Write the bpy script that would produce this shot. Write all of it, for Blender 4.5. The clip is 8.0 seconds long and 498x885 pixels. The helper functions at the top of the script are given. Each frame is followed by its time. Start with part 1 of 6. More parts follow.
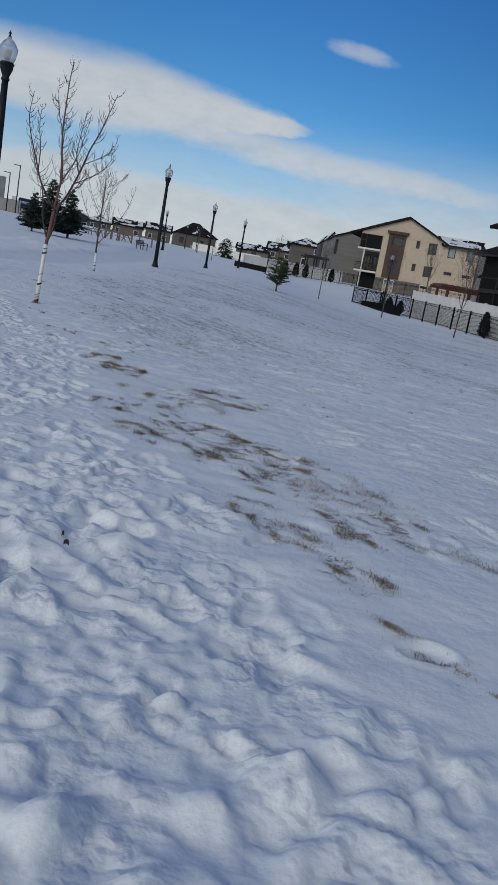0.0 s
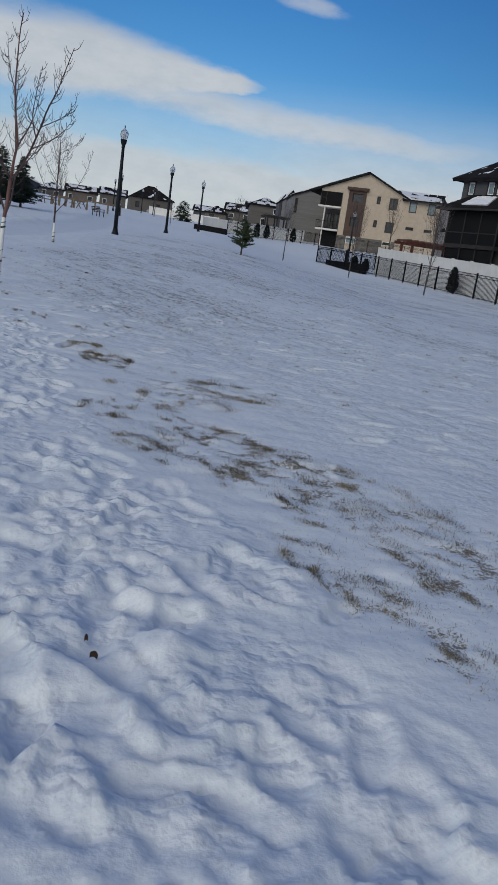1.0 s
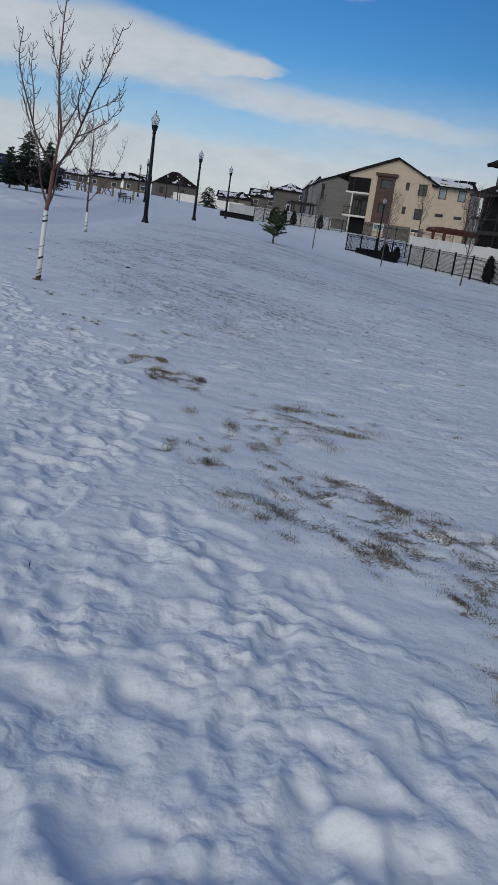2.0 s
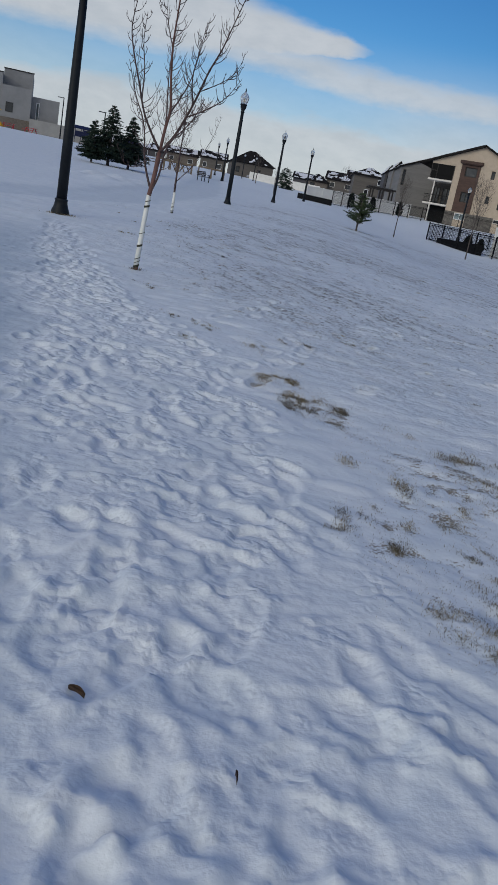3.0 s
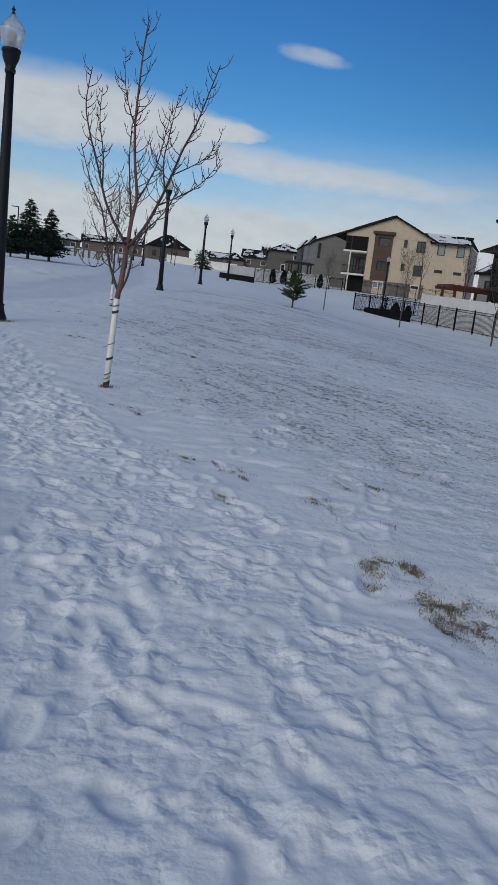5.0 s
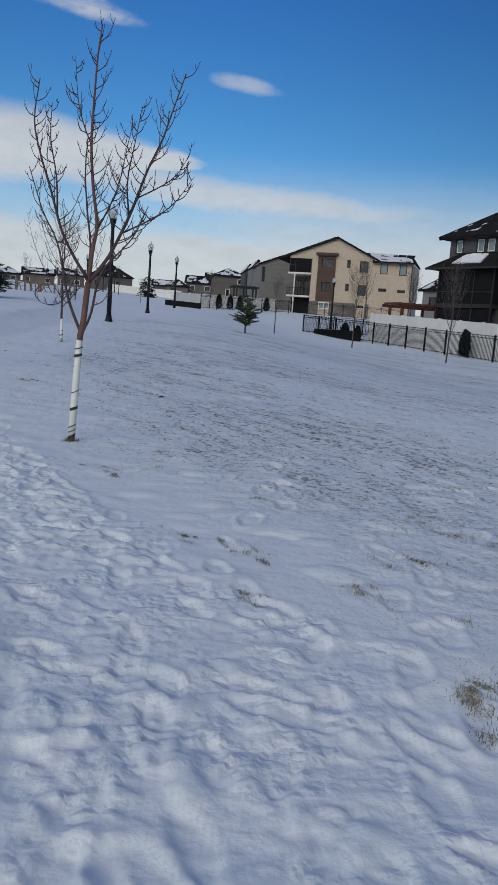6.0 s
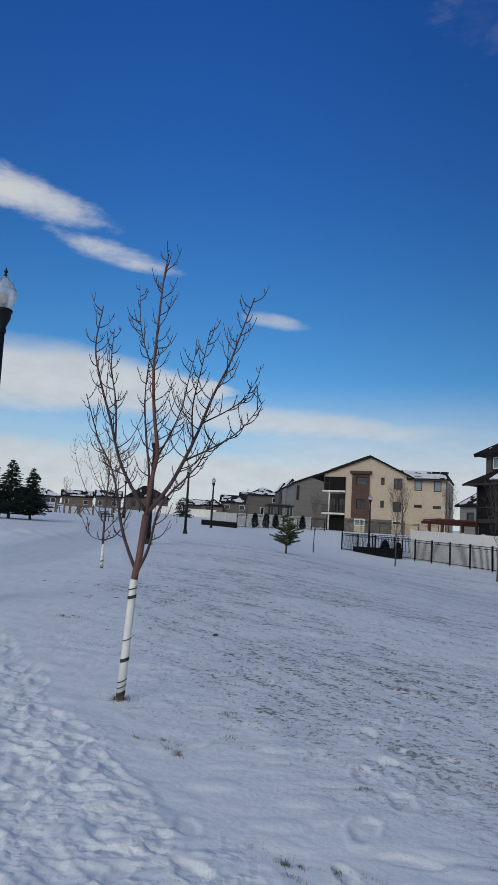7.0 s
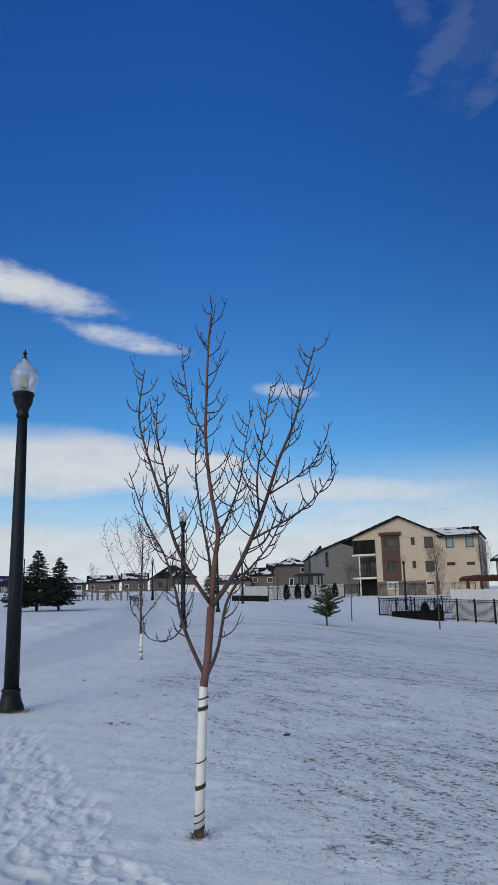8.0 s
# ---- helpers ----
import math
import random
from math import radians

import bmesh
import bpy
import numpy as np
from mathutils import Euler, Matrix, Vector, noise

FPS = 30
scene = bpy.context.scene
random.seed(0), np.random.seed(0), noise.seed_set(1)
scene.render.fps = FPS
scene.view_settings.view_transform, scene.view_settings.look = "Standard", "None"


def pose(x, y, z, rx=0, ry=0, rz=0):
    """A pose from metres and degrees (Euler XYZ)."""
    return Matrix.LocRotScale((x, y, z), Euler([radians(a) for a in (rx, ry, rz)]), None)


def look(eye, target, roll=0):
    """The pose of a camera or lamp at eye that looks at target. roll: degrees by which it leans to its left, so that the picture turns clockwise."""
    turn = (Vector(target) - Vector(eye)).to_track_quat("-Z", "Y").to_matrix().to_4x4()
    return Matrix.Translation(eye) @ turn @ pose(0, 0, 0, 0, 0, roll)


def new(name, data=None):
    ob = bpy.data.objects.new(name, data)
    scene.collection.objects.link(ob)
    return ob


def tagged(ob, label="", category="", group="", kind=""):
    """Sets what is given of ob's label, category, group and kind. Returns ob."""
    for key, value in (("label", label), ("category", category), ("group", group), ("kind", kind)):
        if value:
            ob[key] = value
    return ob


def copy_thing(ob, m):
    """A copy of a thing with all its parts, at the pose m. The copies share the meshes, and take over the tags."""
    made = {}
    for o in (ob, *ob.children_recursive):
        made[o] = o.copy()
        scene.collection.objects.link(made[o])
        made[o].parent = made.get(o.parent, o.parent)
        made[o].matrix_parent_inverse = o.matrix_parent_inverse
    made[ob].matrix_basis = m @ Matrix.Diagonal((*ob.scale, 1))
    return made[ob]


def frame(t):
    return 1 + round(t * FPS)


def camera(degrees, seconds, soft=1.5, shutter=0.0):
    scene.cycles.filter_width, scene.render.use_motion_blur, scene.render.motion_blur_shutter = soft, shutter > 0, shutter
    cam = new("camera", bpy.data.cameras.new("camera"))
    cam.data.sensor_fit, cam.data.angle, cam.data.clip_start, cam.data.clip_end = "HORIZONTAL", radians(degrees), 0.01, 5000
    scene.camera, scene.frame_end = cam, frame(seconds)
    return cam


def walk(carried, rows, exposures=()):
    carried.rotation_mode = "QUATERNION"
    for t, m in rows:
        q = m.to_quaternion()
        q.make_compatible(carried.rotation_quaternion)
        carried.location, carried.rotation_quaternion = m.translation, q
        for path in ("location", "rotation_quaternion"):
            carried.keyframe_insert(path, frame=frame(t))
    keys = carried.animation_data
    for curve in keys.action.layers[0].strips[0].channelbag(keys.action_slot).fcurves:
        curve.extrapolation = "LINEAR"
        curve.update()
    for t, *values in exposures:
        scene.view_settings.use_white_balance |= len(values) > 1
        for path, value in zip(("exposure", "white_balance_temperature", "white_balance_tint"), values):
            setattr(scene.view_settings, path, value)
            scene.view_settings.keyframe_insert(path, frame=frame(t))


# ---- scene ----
cam = camera(35.2, 8.0)
PATH = [
    (0, (-0.179, -0.009, 0.83), (-0.101, 1.953, 0.449), 10.4),
    (0.3, (-0.252, 0.241, 0.847), (-0.148, 2.201, 0.462), 10.2),
    (0.5, (-0.309, 0.403, 0.854), (-0.129, 2.358, 0.473), 10),
    (1, (-0.485, 0.802, 0.871), (-0.311, 2.741, 0.414), 8.2),
    (1.2, (-0.552, 0.977, 0.916), (-0.419, 2.917, 0.447), 7.4),
    (2.3, (-1.101, 1.907, 0.962), (-0.993, 3.836, 0.444), 9.1),
    (2.5, (-1.2, 2.092, 0.992), (-1.146, 4.019, 0.459), 9.1),
    (2.7, (-1.32, 2.267, 1.001), (-1.314, 4.198, 0.48), 9.8),
    (3, (-1.507, 2.519, 1.004), (-1.519, 4.438, 0.441), 10.9),
    (3.3, (-1.652, 2.778, 1.005), (-1.717, 4.694, 0.434), 10.8),
    (3.5, (-1.741, 2.957, 1.008), (-1.889, 4.865, 0.427), 10.7),
    (3.7, (-1.84, 3.14, 1.021), (-2.06, 5.038, 0.443), 10.3),
    (4, (-1.998, 3.418, 1.059), (-2.21, 5.353, 0.601), 9.6),
    (4.2, (-2.098, 3.606, 1.079), (-2.156, 5.557, 0.641), 9.6),
    (5.3, (-2.495, 4.691, 1.092), (-2.275, 6.65, 0.753), 6.3),
    (5.5, (-2.56, 4.896, 1.124), (-2.208, 6.835, 0.783), 6.8),
    (5.7, (-2.608, 5.103, 1.141), (-2.216, 7.034, 0.797), 5.8),
    (5.8, (-2.631, 5.206, 1.144), (-2.248, 7.136, 0.786), 5.2),
    (6, (-2.693, 5.403, 1.146), (-2.447, 7.366, 0.859), 4.2),
    (6.1, (-2.736, 5.496, 1.147), (-2.598, 7.479, 0.927), 2.7),
    (6.2, (-2.776, 5.587, 1.152), (-2.752, 7.585, 1.022), 2.9),
    (6.5, (-2.868, 5.874, 1.178), (-2.784, 7.87, 1.076), 3.5),
    (6.6, (-2.892, 5.979, 1.186), (-2.78, 7.974, 1.095), 3.5),
    (6.8, (-2.932, 6.184, 1.21), (-2.773, 8.177, 1.184), 3.4),
    (7, (-2.955, 6.336, 1.265), (-2.827, 8.316, 1.52), 3.3),
    (7.1, (-2.963, 6.388, 1.299), (-2.897, 8.349, 1.688), 1.8),
    (7.2, (-2.985, 6.467, 1.311), (-2.988, 8.42, 1.746), 1.1),
    (7.5, (-3.104, 6.81, 1.322), (-3.108, 8.765, 1.742), -0.8),
    (7.7, (-3.18, 7.007, 1.34), (-3.132, 8.958, 1.774), -1),
    (8, (-3.275, 7.239, 1.385), (-3.198, 9.19, 1.817), -1.3),
]
EXPOSURES = [(0.0, 0.0), (4.0, 0.0), (5.5, 0.0), (6.0, 0.07), (6.5, 0.02), (7.0, 0.1), (7.5, 0.25), (8.0, 0.25)]
walk(cam, [(t, look(eye, target, roll)) for t, eye, target, roll in PATH], EXPOSURES)

# ---------------------------------------------------------------- light
SUN_ELEVATION, SUN_HEADING = 24.0, 214.0      # heading clockwise from +y, towards the sun
SUN_STRENGTH, SKY_STRENGTH = 0.88, 0.084


def sun_way():
    e, h = radians(SUN_ELEVATION), radians(SUN_HEADING)
    return Vector((math.cos(e) * math.sin(h), math.cos(e) * math.cos(h), math.sin(e)))


sun = new("sun", bpy.data.lights.new("sun", "SUN"))
sun.data.energy, sun.data.angle, sun.data.color = SUN_STRENGTH, radians(34.0), (1.0, 0.945, 0.82)
sun.matrix_world = look(sun_way() * 60, (0, 0, 0))


class Graph:
    """Short calls for building node trees."""

    def __init__(self, tree):
        self.tree = tree
        tree.nodes.clear()

    def add(self, kind, **values):
        node = self.tree.nodes.new(kind)
        for key, value in values.items():
            setattr(node, key, value)
        return node

    def put(self, socket, value):
        if isinstance(value, bpy.types.NodeSocket):
            self.tree.links.new(value, socket)
        else:
            socket.default_value = value

    def math(self, op, a, b=0.0, c=0.0, clamp=False):
        node = self.add("ShaderNodeMath", operation=op, use_clamp=clamp)
        for socket, value in zip(node.inputs, (a, b, c)):
            self.put(socket, value)
        return node.outputs[0]

    def ramp(self, value, a, b, lo=0.0, hi=1.0):
        node = self.add("ShaderNodeMapRange", interpolation_type="SMOOTHSTEP")
        for socket, v in zip(node.inputs, (value, a, b, lo, hi)):
            self.put(socket, v)
        return node.outputs[0]

    def noise(self, vector, scale, detail=4.0, rough=0.55, out=0):
        node = self.add("ShaderNodeTexNoise")
        self.put(node.inputs["Vector"], vector)
        node.inputs["Scale"].default_value, node.inputs["Detail"].default_value, node.inputs["Roughness"].default_value = scale, detail, rough
        return node.outputs[out]

    def mix(self, f, a, b, blend="MIX"):
        node = self.add("ShaderNodeMix", data_type="RGBA", blend_type=blend)
        self.put(node.inputs[0], f)
        for socket, v in ((node.inputs[6], a), (node.inputs[7], b)):
            self.put(socket, (*v, 1.0) if isinstance(v, tuple) and len(v) == 3 else v)
        return node.outputs[2]

    def mapped(self, vector, scale=(1, 1, 1), turn=(0, 0, 0)):
        node = self.add("ShaderNodeMapping")
        self.put(node.inputs["Vector"], vector)
        node.inputs["Scale"].default_value = scale
        node.inputs["Rotation"].default_value = [radians(a) for a in turn]
        return node.outputs[0]


def make_world():
    world = bpy.data.worlds.new("winter_sky")
    world.use_nodes = True
    scene.world = world
    g = Graph(world.node_tree)
    sky = g.add("ShaderNodeTexSky", sky_type="NISHITA", sun_disc=False)
    sky.sun_elevation, sky.sun_rotation = radians(SUN_ELEVATION), radians(SUN_HEADING)
    sky.altitude, sky.air_density, sky.dust_density, sky.ozone_density = 500, 1.0, 0.25, 3.0
    way = g.add("ShaderNodeTexCoord").outputs["Generated"]
    sep = g.add("ShaderNodeSeparateXYZ")
    g.put(sep.inputs[0], way)
    x, y, z = sep.outputs
    az = g.math("MULTIPLY", g.math("ARCTAN2", x, y), 57.2958)
    el = g.math("MULTIPLY", g.math("ARCSINE", z), 57.2958)
    soft = g.noise(g.mapped(way, (1, 1, 3.2)), 9.0, 6.0, 0.6)
    soft = g.math("SUBTRACT", soft, 0.5)
    fine = g.math("SUBTRACT", g.noise(g.mapped(way, (1, 1, 2.2)), 34.0, 5.0, 0.62), 0.5)

    def puff(a0, e0, ha, he, slope, rag, dens):
        """An oval cloud round azimuth a0, elevation e0."""
        da = g.math("SUBTRACT", az, a0)
        de = g.math("SUBTRACT", g.math("SUBTRACT", el, e0), g.math("MULTIPLY", da, slope))
        d = g.math("ADD", g.math("POWER", g.math("ABSOLUTE", g.math("DIVIDE", da, ha)), 2.0),
                   g.math("POWER", g.math("ABSOLUTE", g.math("DIVIDE", de, he)), 2.0))
        d = g.math("ADD", d, g.math("ADD", g.math("MULTIPLY", soft, rag), g.math("MULTIPLY", fine, rag * 0.55)))
        return g.ramp(d, 1.7, -0.35, 0.0, dens)

    # long bank that tapers to a tip
    half = g.math("MULTIPLY", g.math("POWER", g.math("MAXIMUM", g.math("DIVIDE", g.math("SUBTRACT", 3.4, az), 13.0), 0.002), 0.8), 2.5)
    half = g.math("MINIMUM", half, 2.5)
    off = g.math("SUBTRACT", el, g.math("ADD", 10.95, g.math("MULTIPLY", az, 0.012)))
    off = g.math("ADD", off, g.math("ADD", g.math("MULTIPLY", soft, 1.2), g.math("MULTIPLY", fine, 0.5)))
    bank = g.math("MULTIPLY", g.ramp(g.math("DIVIDE", g.math("ABSOLUTE", off), half), 1.2, 0.5, 0.0, 0.9), g.ramp(az, 3.4, 1.0))
    # paler streak that leaves the bank and sinks towards the houses
    streak_off = g.math("SUBTRACT", el, g.math("ADD", 9.3, g.math("MULTIPLY", az, -0.062)))
    streak_off = g.math("ADD", streak_off, g.math("ADD", g.math("MULTIPLY", soft, 2.2), g.math("MULTIPLY", fine, 0.6)))
    streak = g.math("MULTIPLY", g.ramp(g.math("ABSOLUTE", streak_off), 1.9, 0.1, 0.0, 0.82), g.math("MULTIPLY", g.ramp(az, -13.0, -5.0), g.ramp(az, 30.0, 10.0)))
    # low bank on the horizon, all round
    low = g.math("ADD", el, g.math("ADD", g.math("MULTIPLY", soft, 2.4), g.math("MULTIPLY", fine, 0.5)))
    low = g.math("ADD", low, g.ramp(az, 14.0, 40.0, 0.0, 1.6))
    low = g.math("MAXIMUM", g.ramp(low, 7.6, 5.4, 0.0, 0.9), g.math("MULTIPLY", g.ramp(el, 12.5, 4.5), g.ramp(az, 0.0, 10.0, 0.5, 0.85)))
    cover = g.math("MAXIMUM", g.math("MAXIMUM", bank, streak), low)
    # thin veil of high cloud round the sun, added out of view to whiten the light
    to_sun = sun_way()
    near_sun = g.math("ADD", g.math("MULTIPLY", x, to_sun.x), g.math("ADD", g.math("MULTIPLY", y, to_sun.y), g.math("MULTIPLY", z, to_sun.z)))
    cover = g.math("MAXIMUM", cover, g.ramp(g.math("ADD", near_sun, g.math("MULTIPLY", soft, 0.5)), 0.3, 0.72, 0.0, 0.85))
    for p in ((-15.0, 23.2, 7.0, 1.25, -0.2, 3.0, 1.0), (-7.6, 20.1, 4.4, 0.8, -0.17, 3.4, 0.85), (5.2, 16.1, 2.4, 0.5, -0.14, 3.2, 0.6),
              (18.8, 37.8, 2.6, 1.3, 0.7, 7.5, 0.07), (22.3, 35.3, 2.4, 1.2, 0.8, 7.0, 0.06), (16.8, 40.0, 1.4, 1.3, -0.5, 6.5, 0.06), (22.0, 38.5, 4.5, 3.0, 0.4, 7.0, 0.03)):
        cover = g.math("MAXIMUM", cover, puff(*p))
    deep = g.add("ShaderNodeHueSaturation")
    deep.inputs["Saturation"].default_value, deep.inputs["Value"].default_value = SKY_SATURATION, SKY_VALUE
    g.put(deep.inputs["Hue"], g.ramp(el, 6.0, 30.0, 0.501, 0.512))
    g.put(deep.inputs["Color"], sky.outputs[0])
    pure = g.mix(g.ramp(el, 12.0, 48.0), (0.98, 1.12, 1.17), (1.06, 1.12, 1.4))
    fade = g.ramp(az, -6.0, 36.0, 1.0, 0.6)
    clear = g.mix(1.0, g.mix(1.0, deep.outputs[0], pure, "MULTIPLY"), g.mix(fade, (0.0, 0.0, 0.0), (1.0, 1.0, 1.0)), "MULTIPLY")
    shade = g.mix(g.ramp(g.math("ADD", soft, fine), -0.35, 0.35), CLOUD_DARK, CLOUD_LIGHT)
    colour = g.mix(cover, clear, shade)
    back = g.add("ShaderNodeBackground")
    g.put(back.inputs["Color"], colour)
    back.inputs["Strength"].default_value = SKY_STRENGTH
    out = g.add("ShaderNodeOutputWorld")
    g.put(out.inputs[0], back.outputs[0])


SKY_SATURATION, SKY_VALUE = 1.32, 1.05
CLOUD_LIGHT, CLOUD_DARK = (6.9, 7.15, 7.4), (5.9, 6.25, 6.6)
make_world()

# ---------------------------------------------------------------- materials


def material(name, colours, rough=0.7, metal=0.0, scale=8.0, stretch=(1, 1, 1), bump=0.15, bump_scale=60.0, spec=0.3, coarse=0.35, islands=0.0, depth=0.01):
    """A surface that varies at two scales between two colours, with fine relief."""
    m = bpy.data.materials.new(name)
    m.use_nodes = True
    g = Graph(m.node_tree)
    where = g.add("ShaderNodeTexCoord").outputs["Object"]
    where = g.mapped(where, stretch)
    a = g.noise(where, scale, 5.0, 0.6)
    b = g.noise(where, scale * coarse * 0.3, 3.0)
    f = g.ramp(g.math("ADD", g.math("MULTIPLY", a, 0.6), g.math("MULTIPLY", b, 0.4)), 0.36, 0.64)
    colour = g.mix(f, colours[0], colours[1])
    if islands:
        value = g.add("ShaderNodeNewGeometry").outputs["Random Per Island"]
        hue = g.add("ShaderNodeHueSaturation")
        g.put(hue.inputs["Color"], colour)
        g.put(hue.inputs["Value"], g.ramp(value, 0.0, 1.0, 1.0 - islands, 1.0 + islands))
        colour = hue.outputs[0]
    shader = g.add("ShaderNodeBsdfPrincipled")
    g.put(shader.inputs["Base Color"], colour)
    g.put(shader.inputs["Roughness"], g.ramp(a, 0.2, 0.8, max(rough - 0.1, 0.02), min(rough + 0.1, 1.0)))
    shader.inputs["Metallic"].default_value = metal
    shader.inputs["Specular IOR Level"].default_value = spec
    if bump:
        relief = g.add("ShaderNodeBump")
        relief.inputs["Strength"].default_value, relief.inputs["Distance"].default_value = bump, depth
        g.put(relief.inputs["Height"], g.noise(where, bump_scale, 3.0))
        g.put(shader.inputs["Normal"], relief.outputs[0])
    out = g.add("ShaderNodeOutputMaterial")
    g.put(out.inputs[0], shader.outputs[0])
    return m


def glass_material(name, colour, rough=0.08, transmission=1.0):
    m = bpy.data.materials.new(name)
    m.use_nodes = True
    g = Graph(m.node_tree)
    shader = g.add("ShaderNodeBsdfPrincipled")
    shader.inputs["Base Color"].default_value = (*colour, 1)
    where = g.add("ShaderNodeTexCoord").outputs["Object"]
    g.put(shader.inputs["Roughness"], g.ramp(g.noise(where, 12.0), 0.3, 0.7, rough, rough + 0.1))
    shader.inputs["Transmission Weight"].default_value = transmission
    shader.inputs["IOR"].default_value = 1.45
    out = g.add("ShaderNodeOutputMaterial")
    g.put(out.inputs[0], shader.outputs[0])
    return m


def snow_ground_material():
    """Snow, thin enough over the lawn for dead grass and soil to show in streaks and specks."""
    m = bpy.data.materials.new("snow_over_lawn")
    m.use_nodes = True
    g = Graph(m.node_tree)
    where = g.add("ShaderNodeTexCoord").outputs["Object"]
    sep = g.add("ShaderNodeSeparateXYZ")
    g.put(sep.inputs[0], where)
    x, y, z = sep.outputs
    thatch = g.add("ShaderNodeAttribute", attribute_name="thatch").outputs["Fac"]
    packed = g.add("ShaderNodeAttribute", attribute_name="packed").outputs["Fac"]
    # the lawn lies beyond a line that follows the trodden track
    edge = g.math("ADD", g.math("ADD", x, g.math("MULTIPLY", g.math("MINIMUM", y, 16.0), 0.42)), -1.75)
    edge = g.math("ADD", edge, g.math("MULTIPLY", g.math("SUBTRACT", g.noise(where, 0.45, 3.0), 0.5), 2.6))
    lawn = g.math("MULTIPLY", g.ramp(edge, -0.3, 1.6), g.ramp(y, 62.0, 38.0))
    # broken dashes and specks that follow the mower's lines, gathered in loose patches
    along = g.mapped(where, (1, 1, 1), (0, 0, 61))
    patch = g.ramp(g.noise(g.mapped(along, (0.13, 0.6, 1.0)), 1.0, 5.0, 0.65), 0.38, 0.64)
    row = g.noise(g.mapped(along, (1.6, 5.5, 1.0)), 1.0, 3.0, 0.6)
    dash = g.noise(g.mapped(along, (11.0, 16.0, 1.0)), 1.0, 5.0, 0.72)
    speck = g.noise(where, 24.0, 4.0, 0.75)
    far = g.ramp(y, 8.0, 13.0, 0.25, 1.0)
    lines = g.math("ADD", g.math("MULTIPLY", dash, 0.6), g.math("ADD", g.math("MULTIPLY", row, 0.4), g.math("MULTIPLY", g.math("SUBTRACT", speck, 0.5), 0.85)))
    lines = g.math("ADD", lines, g.math("MULTIPLY_ADD", patch, 0.09, 0.025))
    bare = g.math("MULTIPLY", g.math("MULTIPLY", g.ramp(lines, 0.625, 0.71), far), lawn)
    tint = g.math("MULTIPLY", g.math("MULTIPLY", patch, g.ramp(g.math("ADD", row, dash), 0.8, 1.25)), g.math("MULTIPLY", g.math("MULTIPLY", far, lawn), 0.16))
    grit = g.noise(where, 55.0, 4.0, 0.7)
    mat_field = g.math("ADD", thatch, g.math("ADD", g.math("MULTIPLY", g.math("SUBTRACT", speck, 0.5), 1.1), g.math("MULTIPLY", g.math("SUBTRACT", g.noise(where, 80.0, 3.0, 0.8), 0.5), 1.7)))
    mat = g.math("MULTIPLY", g.ramp(mat_field, 0.56, 0.8), 0.9)
    snow = g.mix(g.ramp(g.noise(where, 3.0, 5.0, 0.6), 0.3, 0.7), (0.755, 0.815, 0.85), (0.83, 0.872, 0.892))
    # darker, bluer snow colour where the paths are trodden flat
    snow = g.mix(g.math("MULTIPLY", packed, g.ramp(g.noise(where, 5.0, 5.0, 0.65), 0.2, 0.7, 0.55, 1.0)), snow, (0.53, 0.61, 0.675))
    soil = g.mix(g.ramp(grit, 0.35, 0.65), (0.04, 0.039, 0.034), (0.17, 0.152, 0.12))
    colour = g.mix(g.math("MAXIMUM", g.math("MULTIPLY", bare, 0.85), tint), snow, soil)
    straw = g.mix(g.ramp(grit, 0.3, 0.7), (0.1, 0.078, 0.052), (0.3, 0.245, 0.16))
    colour = g.mix(mat, colour, straw)
    shader = g.add("ShaderNodeBsdfPrincipled")
    g.put(shader.inputs["Base Color"], colour)
    shader.inputs["Roughness"].default_value = 0.75
    shader.inputs["Specular IOR Level"].default_value = 0.2
    relief = g.add("ShaderNodeBump")
    relief.inputs["Strength"].default_value, relief.inputs["Distance"].default_value = 0.45, 0.02
    h = g.math("ADD", g.math("MULTIPLY", g.noise(where, 26.0, 4.0, 0.5), 0.4), g.math("MULTIPLY", g.math("MULTIPLY", g.noise(where, 10.0, 5.0, 0.6), 2.4), g.math("MULTIPLY_ADD", lawn, 0.85, 0.35)))
    # crumbs of broken crust in the trampled band
    trodden = g.add("ShaderNodeAttribute", attribute_name="trodden").outputs["Fac"]
    crumb = g.add("ShaderNodeTexVoronoi", feature="SMOOTH_F1")
    bent = g.add("ShaderNodeVectorMath", operation="MULTIPLY_ADD")
    g.put(bent.inputs[0], g.noise(where, 14.0, 3.0, 0.5, 1))
    bent.inputs[1].default_value = (0.07, 0.07, 0.07)
    g.put(bent.inputs[2], where)
    g.put(crumb.inputs["Vector"], bent.outputs[0])
    crumb.inputs["Scale"].default_value, crumb.inputs["Smoothness"].default_value = 19.0, 0.35
    crust = g.math("MULTIPLY", g.math("SUBTRACT", 0.6, crumb.outputs["Distance"]), g.ramp(g.noise(where, 5.0, 3.0, 0.6), 0.42, 0.62, 0.1, 1.5))
    h = g.math("ADD", h, g.math("MULTIPLY", crust, trodden))
    h = g.math("SUBTRACT", h, g.math("MULTIPLY", bare, 0.6))
    g.put(relief.inputs["Height"], h)
    g.put(shader.inputs["Normal"], relief.outputs[0])
    out = g.add("ShaderNodeOutputMaterial")
    g.put(out.inputs[0], shader.outputs[0])
    return m


